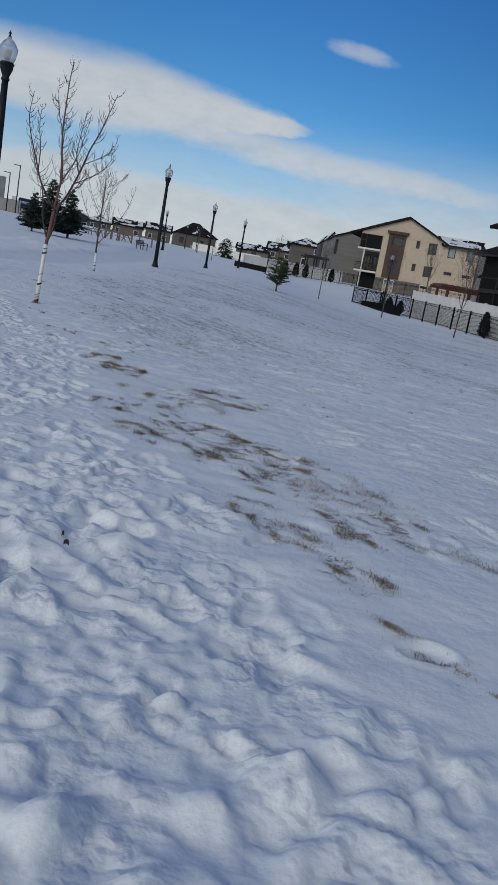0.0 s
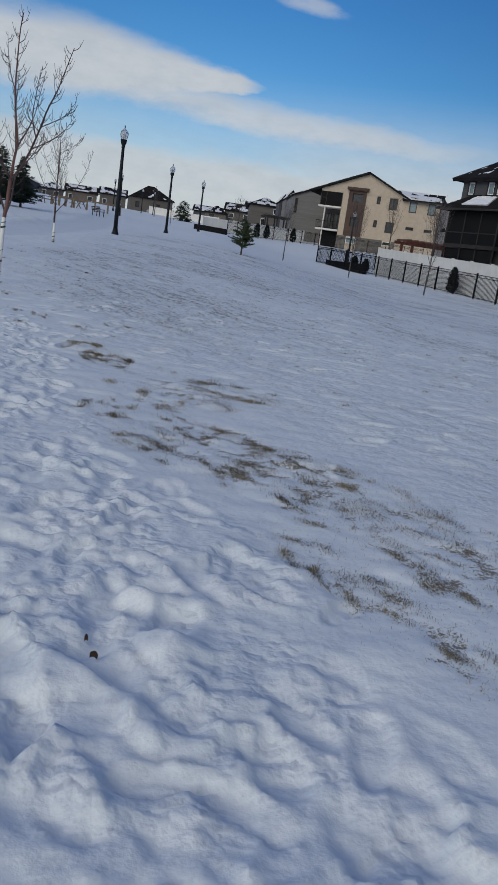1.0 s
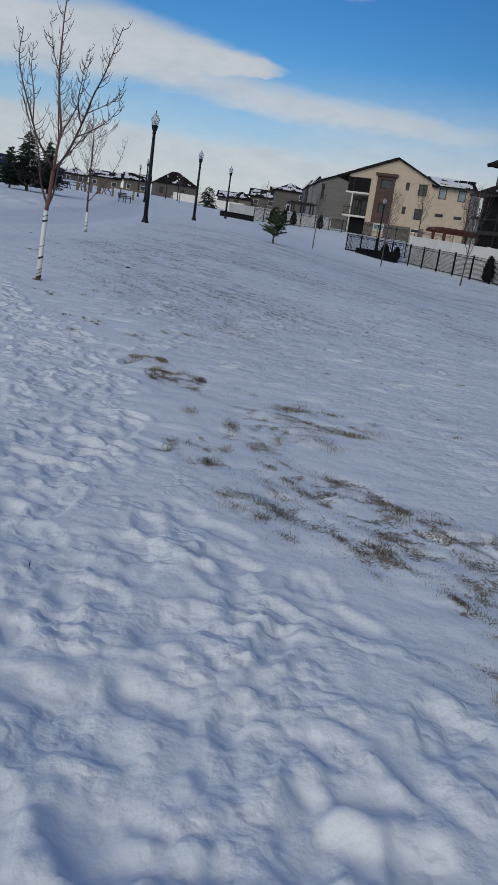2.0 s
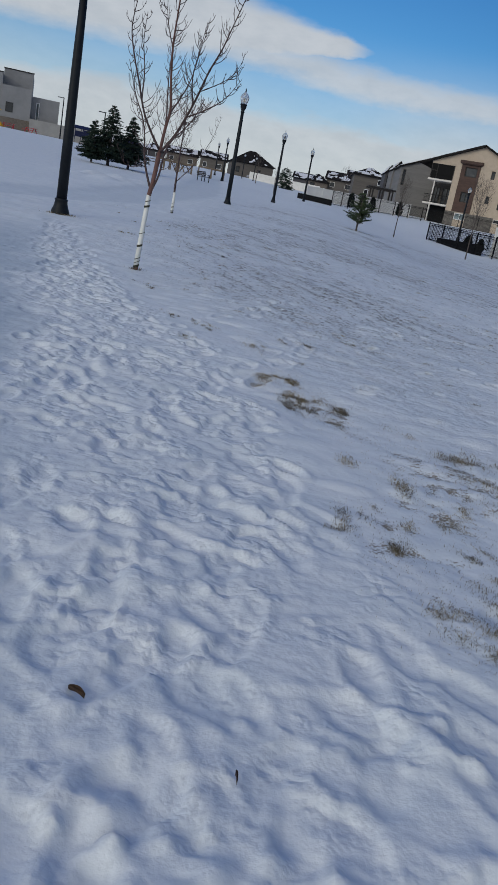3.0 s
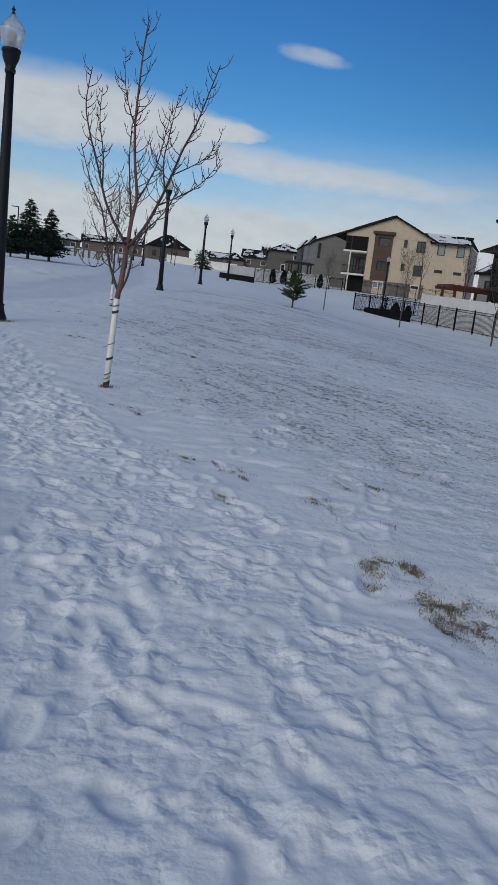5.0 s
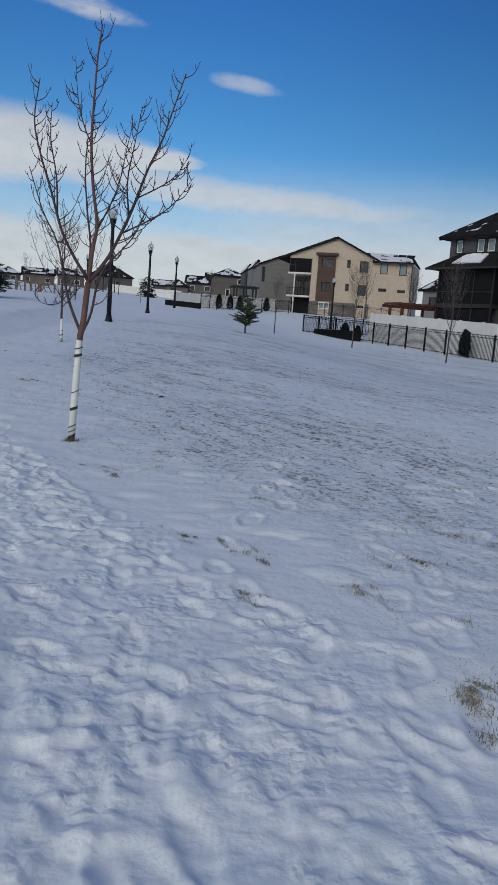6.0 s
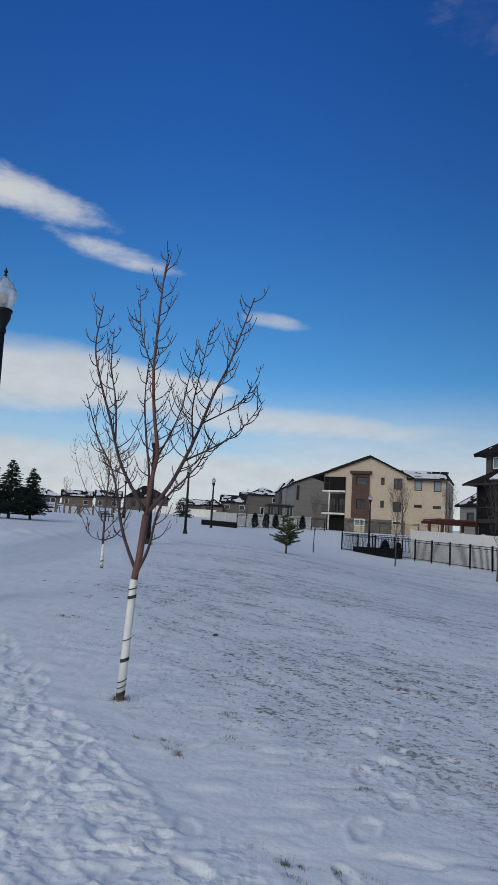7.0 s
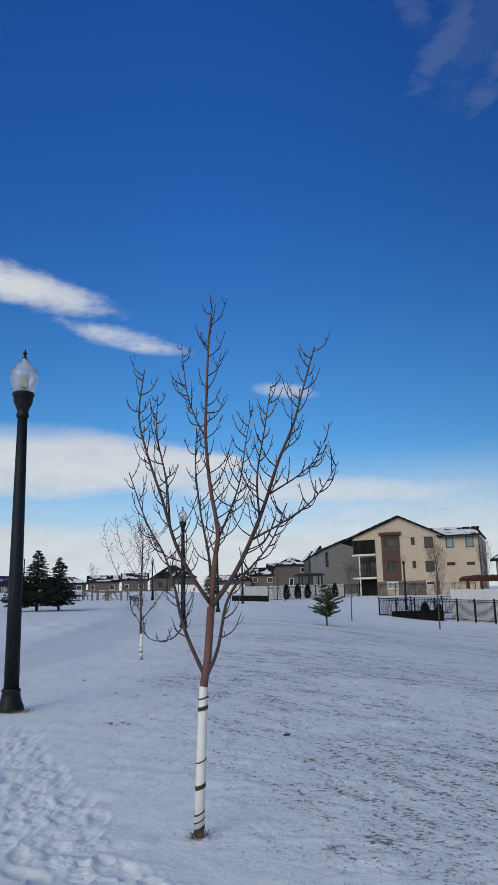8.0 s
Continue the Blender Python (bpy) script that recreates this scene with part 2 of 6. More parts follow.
SNOW_GROUND = snow_ground_material()
SNOW = material("settled_snow", ((0.78, 0.8, 0.85), (0.87, 0.88, 0.9)), 0.75, bump=0.3, bump_scale=20)
BLACK_METAL = material("black_painted_metal", ((0.006, 0.008, 0.011), (0.012, 0.016, 0.02)), 0.5, 0.0, 14, bump=0.05, spec=0.22)
IRON = material("black_fence_iron", ((0.004, 0.0045, 0.006), (0.008, 0.009, 0.011)), 0.55, 0.0, 10, bump=0.0, spec=0.12)
LAMP_GLASS = glass_material("frosted_lamp_glass", (0.86, 0.88, 0.9), 0.28, 0.93)
BULB = material("lamp_core", ((0.2, 0.2, 0.19), (0.3, 0.3, 0.28)), 0.5, bump=0)
GUARD = material("white_plastic_guard", ((0.7, 0.71, 0.66), (0.82, 0.82, 0.77)), 0.45, scale=6, bump=0.1, bump_scale=40)
STRAP = material("dark_strap", ((0.02, 0.022, 0.016), (0.07, 0.065, 0.04)), 0.7, scale=30, bump=0.2)
BARK = material("reddish_bark", ((0.11, 0.056, 0.048), (0.19, 0.105, 0.088)), 0.75, scale=14, stretch=(1, 1, 0.35), bump=0.35, bump_scale=70)
TWIG = material("grey_brown_twig", ((0.05, 0.034, 0.033), (0.11, 0.074, 0.07)), 0.7, scale=18, bump=0.2)
GREY_BARK = material("grey_bark", ((0.06, 0.05, 0.046), (0.12, 0.10, 0.09)), 0.8, scale=16, stretch=(1, 1, 0.4), bump=0.3)
PINE = material("pine_needles", ((0.03, 0.055, 0.022), (0.085, 0.11, 0.05)), 0.6, scale=5, bump=0, islands=0.35)
SPRUCE = material("spruce_needles", ((0.012, 0.026, 0.018), (0.035, 0.058, 0.038)), 0.65, scale=3, bump=0, islands=0.35)
CEDAR = material("dark_cedar_leaves", ((0.008, 0.014, 0.01), (0.022, 0.03, 0.02)), 0.7, scale=5, bump=0, islands=0.3)
DRY_GRASS = material("dry_grass", ((0.11, 0.094, 0.064), (0.33, 0.28, 0.185)), 0.8, scale=6, bump=0, islands=0.45)
STUCCO = material("beige_stucco", ((0.47, 0.385, 0.295), (0.55, 0.455, 0.355)), 0.9, scale=2.0, bump=0.25, bump_scale=30)
BROWN_PANEL = material("brown_panel", ((0.06, 0.034, 0.027), (0.095, 0.055, 0.042)), 0.6, scale=2, stretch=(1, 1, 6), bump=0.1)
DARK_TRIM = material("dark_trim", ((0.018, 0.016, 0.015), (0.035, 0.03, 0.028)), 0.55, scale=5, bump=0.05)
LIGHT_TRIM = material("pale_trim", ((0.62, 0.58, 0.52), (0.74, 0.7, 0.64)), 0.6, scale=4, bump=0.05)
WHITE_TRIM = material("white_trim", ((0.7, 0.71, 0.72), (0.8, 0.8, 0.8)), 0.5, scale=4, bump=0.05)
SHINGLE = material("dark_shingle", ((0.010, 0.009, 0.009), (0.028, 0.026, 0.025)), 0.9, spec=0.1, scale=9, stretch=(1, 1, 2), bump=0.4, bump_scale=12, depth=0.03)
GREY_SIDING = material("grey_siding", ((0.062, 0.062, 0.066), (0.095, 0.093, 0.096)), 0.7, scale=1.5, stretch=(0.3, 0.3, 12), bump=0.35, bump_scale=1.2)
TAUPE_SIDING = material("taupe_siding", ((0.105, 0.093, 0.082), (0.145, 0.13, 0.115)), 0.75, scale=1.5, stretch=(0.3, 0.3, 12), bump=0.3, bump_scale=1.2)
PALE_SIDING = material("pale_siding", ((0.17, 0.165, 0.158), (0.23, 0.22, 0.21)), 0.75, scale=1.5, stretch=(0.3, 0.3, 12), bump=0.3, bump_scale=1.2)
PANE = material("dark_window_pane", ((0.012, 0.014, 0.017), (0.03, 0.034, 0.04)), 0.1, scale=0.6, bump=0, spec=0.6)
PALE_PANE = material("pale_window_pane", ((0.16, 0.22, 0.24), (0.24, 0.31, 0.33)), 0.12, scale=0.6, bump=0, spec=0.6)
TAN_STUCCO = material("tan_stucco", ((0.3, 0.235, 0.155), (0.36, 0.29, 0.2)), 0.9, scale=2.0, bump=0.2, bump_scale=30)
SCREEN = material("dark_porch_screen", ((0.006, 0.006, 0.0065), (0.012, 0.012, 0.0125)), 0.7, scale=1.0, bump=0.1, spec=0.12)
VINYL = material("white_vinyl", ((0.66, 0.65, 0.62), (0.76, 0.75, 0.72)), 0.5, scale=1.2, bump=0.05)
CEDAR_WOOD = material("stained_timber", ((0.075, 0.027, 0.02), (0.125, 0.046, 0.032)), 0.7, scale=6, stretch=(0.4, 0.4, 4), bump=0.2)
RAW_WOOD = material("weathered_timber", ((0.15, 0.115, 0.08), (0.24, 0.19, 0.135)), 0.8, scale=6, bump=0.2)
STONE = material("stone_base", ((0.11, 0.10, 0.09), (0.2, 0.185, 0.165)), 0.85, scale=3, bump=0.5, bump_scale=8, depth=0.03)
SCHOOL_GREY = material("grey_metal_panel", ((0.22, 0.222, 0.225), (0.27, 0.27, 0.272)), 0.6, scale=0.6, bump=0.08)
SCHOOL_PALE = material("pale_cladding", ((0.3, 0.29, 0.275), (0.36, 0.35, 0.33)), 0.7, scale=0.8, bump=0.1)
SCHOOL_BRICK = material("brown_brick", ((0.12, 0.10, 0.085), (0.18, 0.155, 0.13)), 0.85, scale=4, bump=0.3)
BLUE_PANEL = material("blue_panel", ((0.06, 0.13, 0.26), (0.085, 0.17, 0.32)), 0.45, scale=1, bump=0)
GREEN_PANEL = material("pale_green_panel", ((0.34, 0.42, 0.34), (0.42, 0.5, 0.42)), 0.45, scale=1, bump=0)
YELLOW = material("yellow_plastic", ((0.55, 0.33, 0.01), (0.68, 0.42, 0.02)), 0.4, scale=2, bump=0.05)
RED = material("red_plastic", ((0.38, 0.02, 0.03), (0.5, 0.04, 0.05)), 0.4, scale=2, bump=0.05)
NAVY = material("navy_paint", ((0.012, 0.016, 0.05), (0.025, 0.03, 0.08)), 0.45, scale=2, bump=0.05)
WHITE_PAINT = material("white_paint", ((0.74, 0.74, 0.74), (0.82, 0.82, 0.82)), 0.45, scale=3, bump=0.05)
CAR_PAINT = material("silver_car_paint", ((0.42, 0.43, 0.45), (0.5, 0.51, 0.53)), 0.25, 0.3, 2, bump=0, spec=0.6)
RUBBER = material("black_rubber", ((0.012, 0.012, 0.012), (0.025, 0.025, 0.025)), 0.8, bump=0.1)
WOODCHIP = material("dark_leaf", ((0.03, 0.02, 0.015), (0.11, 0.065, 0.035)), 0.8, scale=30, bump=0.3)

# ---------------------------------------------------------------- mesh helpers


def part(name, bm, mat, parent=None, label=""):
    """Links a bmesh as one mesh object, under a thing or a part if given."""
    data = bpy.data.meshes.new(name)
    bm.to_mesh(data)
    bm.free()
    data.materials.append(mat)
    ob = new(name, data)
    if parent is not None:
        ob.parent = parent
    if label:
        ob["label"] = label
    return ob


def thing(name, m, label, category, group="", kind=""):
    ob = new(name)
    ob.empty_display_size = 0.2
    ob.matrix_world = m
    return tagged(ob, label, category, group, kind)


def smooth(ob):
    for p in ob.data.polygons:
        p.use_smooth = True
    return ob


def box(bm, x0, x1, y0, y1, z0, z1):
    v = [bm.verts.new(c) for c in ((x0, y0, z0), (x1, y0, z0), (x1, y1, z0), (x0, y1, z0), (x0, y0, z1), (x1, y0, z1), (x1, y1, z1), (x0, y1, z1))]
    for q in ((3, 2, 1, 0), (4, 5, 6, 7), (0, 1, 5, 4), (1, 2, 6, 5), (2, 3, 7, 6), (3, 0, 4, 7)):
        bm.faces.new([v[i] for i in q])


def boxed(*sizes):
    bm = bmesh.new()
    for s in sizes:
        box(bm, *s)
    return bm


def soft_box(x0, x1, y0, y1, z0, z1, r=0.01):
    bm = boxed((x0, x1, y0, y1, z0, z1))
    bmesh.ops.bevel(bm, geom=bm.edges[:], offset=r, segments=1, affect="EDGES")
    return bm


def prism(bm, outline, a, b, place):
    """Extrudes a closed outline of (p, q) from a to b; place(p, q, s) gives the point."""
    lo = [bm.verts.new(place(p, q, a)) for p, q in outline]
    hi = [bm.verts.new(place(p, q, b)) for p, q in outline]
    n = len(outline)
    bm.faces.new(lo)
    bm.faces.new(hi[::-1])
    for i in range(n):
        bm.faces.new((lo[i], hi[i], hi[(i + 1) % n], lo[(i + 1) % n]))
    bmesh.ops.recalc_face_normals(bm, faces=bm.faces[:])


def lathe(bm, profile, sides=20, centre=(0, 0)):
    rings = []
    for r, z in profile:
        rings.append([bm.verts.new((centre[0] + r * math.cos(2 * math.pi * i / sides), centre[1] + r * math.sin(2 * math.pi * i / sides), z)) for i in range(sides)])
    for a, b in zip(rings, rings[1:]):
        for i in range(sides):
            j = (i + 1) % sides
            bm.faces.new((a[i], a[j], b[j], b[i]))
    bm.faces.new(rings[0][::-1])
    bm.faces.new(rings[-1])


def curve_points(pts, steps=4):
    """A smooth line through the points."""
    pts = [Vector(p) for p in pts]
    ext = [pts[0] * 2 - pts[1]] + pts + [pts[-1] * 2 - pts[-2]]
    out = []
    for i in range(1, len(ext) - 2):
        a, b, c, d = ext[i - 1:i + 3]
        for k in range(steps):
            t = k / steps
            out.append(0.5 * (2 * b + (c - a) * t + (2 * a - 5 * b + 4 * c - d) * t * t + (3 * b - a - 3 * c + d) * t ** 3))
    out.append(pts[-1])
    return out


def tube(bm, pts, r0, r1, sides=6, power=1.0):
    """A tapered round bar along a line."""
    n = len(pts)
    ring = None
    side = Vector((0.37, 0.81, 0.13))
    for i, p in enumerate(pts):
        d = (pts[min(i + 1, n - 1)] - pts[max(i - 1, 0)]).normalized()
        u = d.cross(side)
        if u.length < 0.05:
            u = d.cross(Vector((1, 0, 0)))
        u.normalize()
        w = d.cross(u)
        r = r0 + (r1 - r0) * (i / (n - 1)) ** power
        now = [bm.verts.new(p + (u * math.cos(2 * math.pi * k / sides) + w * math.sin(2 * math.pi * k / sides)) * r) for k in range(sides)]
        if ring:
            for k in range(sides):
                j = (k + 1) % sides
                bm.faces.new((ring[k], ring[j], now[j], now[k]))
        else:
            bm.faces.new(now[::-1])
        ring = now
    bm.faces.new(ring)


# ---------------------------------------------------------------- the ground


def ease(v, a, b):
    t = np.clip((np.asarray(v, float) - a) / (b - a), 0, 1)
    return t * t * (3 - 2 * t)


def base_height(x, y):
    """The lie of the land, without its lumps."""
    x, y = np.asarray(x, float), np.asarray(y, float)
    along = np.interp(y, [-400, 0, 6, 10, 12.8, 18, 26, 40, 63, 82, 112, 135, 170, 200, 230, 400, 3000],
                      [-0.6, -0.15, -0.13, -0.06, 0.0, 0.22, 0.42, 0.95, 1.72, 2.45, 3.75, 4.7, 5.9, 7.3, 8.1, 9.0, 9.0])
    drop = 0.88 * ease(x, -1.5, 8.5) * ease(y, 8, 36) * (1 - ease(y, 74, 100))
    left = 0.03 * np.clip(-4 - x, 0, 45) * ease(y, 18, 60)
    return along - drop + left


def lattice(x, y, seed):
    """Smooth value noise in 0..1."""
    xi, yi = np.floor(x).astype(np.int64), np.floor(y).astype(np.int64)
    fx, fy = x - xi, y - yi
    fx, fy = fx * fx * fx * (fx * (fx * 6 - 15) + 10), fy * fy * fy * (fy * (fy * 6 - 15) + 10)

    def value(i, j):
        h = (i * 374761393 + j * 668265263 + seed * 974634777) & 0xFFFFFFFF
        h = ((h ^ (h >> 13)) * 1274126177) & 0xFFFFFFFF
        return ((h ^ (h >> 16)) & 0xFFFF) / 65535.0

    a, b = value(xi, yi), value(xi + 1, yi)
    c, d = value(xi, yi + 1), value(xi + 1, yi + 1)
    return (a + (b - a) * fx) * (1 - fy) + (c + (d - c) * fx) * fy


TRACK_Y = [-6, 0, 2, 5, 8, 11, 15, 19, 24, 40]
TRACK_X = [0.1, -0.25, -0.5, -1.65, -2.55, -3.75, -5.1, -6.0, -8.0, -11.0]
# where the trampled snow ends on the lawn's side, and on the hard path's side
BAND_Y = [-6, 1.3, 2.5, 3.3, 4.2, 5.0, 6.75, 7.8, 8.8, 10.2, 12.7, 16, 18, 40]
LAWN_EDGE = [0.6, 0.55, 0.27, -0.12, -0.58, -1.0, -1.42, -1.62, -2.1, -2.8, -3.95, -5.2, -5.9, -9.0]
PATH_EDGE = [-1.6, -1.6, -1.75, -2.05, -2.3, -2.55, -3.12, -3.38, -3.67, -4.1, -4.8, -5.65, -6.3, -9.2]
# dead grass in the thin snow: x, y, half-width
THATCH = [(-0.37, 4.52, .2), (-0.2, 4.38, .12), (0.1, 4.5, .24), (0.13, 4.0, .16), (-0.05, 3.5, .13), (0.15, 3.16, .18), (0.41, 3.5, .16), (0.68, 3.94, .2),
          (0.43, 2.76, .14), (0.5, 3.26, .12), (-0.72, 5.03, .18), (-1.15, 7.3, .2), (-0.58, 6.45, .3), (-0.33, 5.25, .16), (-0.15, 6.45, .2), (0.55, 2.19, .1),
          (0.85, 3.4, .25), (-0.95, 5.5, .15), (-0.6, 5.9, .2), (-0.74, 4.7, .12), (-0.1, 4.91, .2), (0.3, 4.7, .2), (-1.23, 7.55, .22), (-1.37, 8.0, .1),
          (-2.14, 9.55, .12), (-3.04, 11.6, .11), (-1.64, 8.92, .12), (-1.2, 9.53, .14), (-0.8, 10.2, .15), (-2.5, 9.83, .08), (-2.23, 8.87, .07), (-4.55, 17.0, .12)]


def axis(dense_lo, dense_hi, step, lo, hi, growth):
    mid = list(np.arange(dense_lo, dense_hi + 1e-6, step))
    up, s, v = [], step, mid[-1]
    while v < hi:
        s *= growth
        v += s
        up.append(v)
    down, s, v = [], step, mid[0]
    while v > lo:
        s *= growth
        v -= s
        down.append(v)
    return np.array(down[::-1] + mid + up)


PATH_Y = [5, 10, 15, 21, 28, 40, 60, 80, 110, 140]
PATH_X = [-40, -25, -15, -9.8, -7.6, -7.2, -8.2, -10.5, -13.5, -17]


def mounds(X, Y, size, seed, keep=1.0):
    """Rounded heaps of trampled snow with creases between them, each of its own width and height."""
    gx, gy = X / size, Y / size
    ix, iy = np.floor(gx).astype(np.int64), np.floor(gy).astype(np.int64)
    top = np.zeros(X.shape)

    def chance(i, j, k):
        h = (i * 73856093 + j * 19349663 + (seed * 11 + k) * 83492791) & 0xFFFFFFFF
        h = ((h ^ (h >> 15)) * 2246822519) & 0xFFFFFFFF
        h = ((h ^ (h >> 13)) * 3266489917) & 0xFFFFFFFF
        return ((h ^ (h >> 16)) & 0xFFFF) / 65535.0

    for a in (-1, 0, 1):
        for b in (-1, 0, 1):
            i, j = ix + a, iy + b
            ox, oy = gx - i - chance(i, j, 1), gy - j - chance(i, j, 2)
            turn = chance(i, j, 6) * 3.14
            u, v = ox * np.cos(turn) + oy * np.sin(turn), (oy * np.cos(turn) - ox * np.sin(turn)) * (1.0 + 0.8 * chance(i, j, 7))
            r = 0.45 + 0.5 * chance(i, j, 4)
            d = np.clip(1 - (u * u + v * v) / (r * r), 0, 1)
            top = np.maximum(top, (0.25 + 0.75 * chance(i, j, 3)) * (chance(i, j, 5) < keep) * d ** 0.8 * r)
    return top


def make_ground():
    rng = np.random.default_rng(7)
    xs = axis(-5.6, 2.0, 0.0165, -2500, 2500, 1.035)
    ys = axis(0.9, 11.5, 0.0165, -600, 3000, 1.016)
    X, Y = np.meshgrid(xs, ys)
    Z = base_height(X, Y)
    reach = (1 - ease(Y, 30, 70)) * (1 - ease(np.abs(X), 25, 60))
    wobble = 0.5 * (lattice(X / 0.7, Y / 0.7, 71) - 0.5) + 0.25 * (lattice(X / 0.25, Y / 0.25, 72) - 0.5)
    lawn_side = np.interp(Y, BAND_Y, LAWN_EDGE) - X + wobble
    path_side = X - np.interp(Y, BAND_Y, PATH_EDGE) + wobble
    trod = ease(lawn_side, -0.12, 0.3) * ease(path_side, -0.15, 0.5) * reach
    wx, wy = X + 0.12 * (lattice(X / 0.2, Y / 0.2, 51) - 0.5), Y + 0.12 * (lattice(X / 0.2, Y / 0.2, 52) - 0.5)
    wx, wy = wx + 0.035 * (lattice(X / 0.06, Y / 0.06, 53) - 0.5), wy + 0.035 * (lattice(X / 0.06, Y / 0.06, 54) - 0.5)
    broken = ease(lattice(X / 0.45 + 1.3, Y / 0.45 + 8, 62), 0.2, 0.7)
    crumbs = ease(lattice(X / 0.3 + 4.3, Y / 0.34 + 2, 63), 0.4, 0.8)
    rough = np.interp(Y, [1, 2.6, 4.4, 6.0, 7.5, 9.5, 13, 20], [1.05, 0.92, 0.5, 0.44, 0.56, 0.52, 0.46, 0.46])
    lumps = 0.02 * (lattice(X / 0.5, Y / 0.5, 1) - 0.5)
    lumps += 0.042 * mounds(wx, wy, 0.25, 1, 0.5) * (0.3 + 0.7 * broken)
    lumps += 0.05 * mounds(wx * 0.95, wy * 1.1, 0.13, 2, 0.65) * (0.4 + 0.6 * broken)
    lumps += 0.042 * mounds(wx, wy, 0.07, 3, 0.6) * (0.3 + 0.75 * crumbs) + 0.008 * (lattice(wx / 0.035, wy / 0.035, 4) - 0.5)
    Z += lumps * trod * rough
    # the hard path, trodden flat, with faint scuffs
    flat = (1 - ease(path_side, -0.1, 0.35)) * ease(path_side, -3.6, -2.7) * (1 - ease(Y, 13, 17)) * reach
    Z += flat * (0.007 * (lattice(X / 0.5, Y / 0.5, 81) - 0.5) + 0.006 * mounds(wx, wy, 0.14, 8, 0.35) + 0.004 * (lattice(X / 0.06, Y / 0.06, 82) - 0.5))
    # the cleared path, trodden hard and a little sunk, its edge banked up
    aside = np.abs(X - np.interp(Y, PATH_Y, PATH_X) + 0.6 * (lattice(X / 2.2, Y / 2.2, 83) - 0.5))
    along_path = ease(Y, 14, 20) * (1 - ease(Y, 100, 140))
    Z -= 0.05 * (1 - ease(aside, 0.9, 1.7)) * along_path
    Z += 0.03 * np.exp(-((aside - 2.1) / 0.5) ** 2) * along_path * lattice(X / 0.7, Y / 0.7, 84)
    # snow thrown up beyond the path
    heap = np.exp(-((X + 10.3) / 1.6) ** 2 - ((Y - 41.0) / 2.4) ** 2)
    Z += heap * (0.12 + 0.5 * mounds(X, Y, 1.1, 9, 0.8) + 0.2 * mounds(X, Y, 0.45, 10, 0.7))
    # thin wind-packed snow on the rest
    calm = (1 - trod) * (1 - 0.7 * flat) * reach
    thatch = np.zeros_like(Z)
    tx, ty = X + 0.22 * (lattice(X / 0.16, Y / 0.16, 91) - 0.5), Y + 0.3 * (lattice(X / 0.16, Y / 0.16, 92) - 0.5)
    for px, py, r in THATCH:
        u, v = (tx - px) * 0.5 - (ty - py) * 0.87, (tx - px) * 0.87 + (ty - py) * 0.5
        thatch += (1.0 if py < 8.5 else 0.6) * np.exp(-(u / (1.9 * r)) ** 2 - (v / (0.95 * r)) ** 2)
    spots = 0.6 * lattice(X / 0.09, Y / 0.09, 93) + 0.4 * lattice(X / 0.04, Y / 0.04, 94)
    thatch = np.clip(np.minimum(thatch, 1.0) * 0.74 * ease(spots, 0.2, 0.8) * (1 - 0.85 * trod), 0, 1)
    Z += calm * (0.026 * mounds(X, Y * 1.3, 0.24, 5, 0.22) + 0.03 * (lattice(X / 1.7, Y / 0.9, 21) - 0.5) + 0.009 * (lattice(X / 0.5, Y / 0.24, 22) - 0.5) + 0.007 * (lattice(X / 0.19, Y / 0.13, 23) - 0.5) + 0.003 * (lattice(X / 0.08, Y / 0.06, 24) - 0.5))
    Z -= 0.012 * thatch
    Z += 0.35 * ease(Y, 40, 70) * (1 - ease(Y, 200, 400)) * (lattice(X / 14, Y / 9, 31) - 0.5)
    packed = np.clip(np.maximum(flat, 0.45 * (1 - ease(aside, 1.0, 1.9)) * along_path), 0, 1)
    marks = np.zeros_like(Z)

    def stamp(px, py, turn, long, wide, depth, rim):
        i0, i1 = np.searchsorted(xs, (px - 2.2 * long, px + 2.2 * long))
        j0, j1 = np.searchsorted(ys, (py - 2.2 * long, py + 2.2 * long))
        if i1 - i0 < 3 or j1 - j0 < 3:
            return
        sx, sy = X[j0:j1, i0:i1] - px, Y[j0:j1, i0:i1] - py
        a, b = sx * math.cos(turn) + sy * math.sin(turn), -sx * math.sin(turn) + sy * math.cos(turn)
        d = np.sqrt((a / long) ** 2 + (b / wide) ** 2) + 0.45 * (lattice(X[j0:j1, i0:i1] / 0.07, Y[j0:j1, i0:i1] / 0.07, 41) - 0.5)
        marks[j0:j1, i0:i1] += -depth * (1 - ease(d, 0.7, 1.1)) + rim * np.exp(-((d - 1.32) / 0.2) ** 2)

    # boot prints in the trampled band, heading along it or slipping sideways
    for _ in range(430):
        py = 0.9 + 16 * rng.random() ** 1.3
        lo, hi = np.interp(py, BAND_Y, PATH_EDGE), np.interp(py, BAND_Y, LAWN_EDGE)
        px = lo + (hi - lo) * rng.uniform(0.08, 1.0)
        turn = math.atan2(1, -0.35) + rng.normal(0, 0.45)
        stamp(px, py, turn, rng.uniform(0.11, 0.16), rng.uniform(0.045, 0.07), rng.uniform(0.006, 0.026), rng.uniform(0.001, 0.007))
    # faint prints on the hard path
    for _ in range(160):
        py = rng.uniform(2.5, 14)
        px = np.interp(py, BAND_Y, PATH_EDGE) - rng.uniform(0.0, 1.6)
        stamp(px, py, math.atan2(1, -0.35) + rng.normal(0, 0.2), 0.14, 0.055, rng.uniform(0.003, 0.009), 0.002)
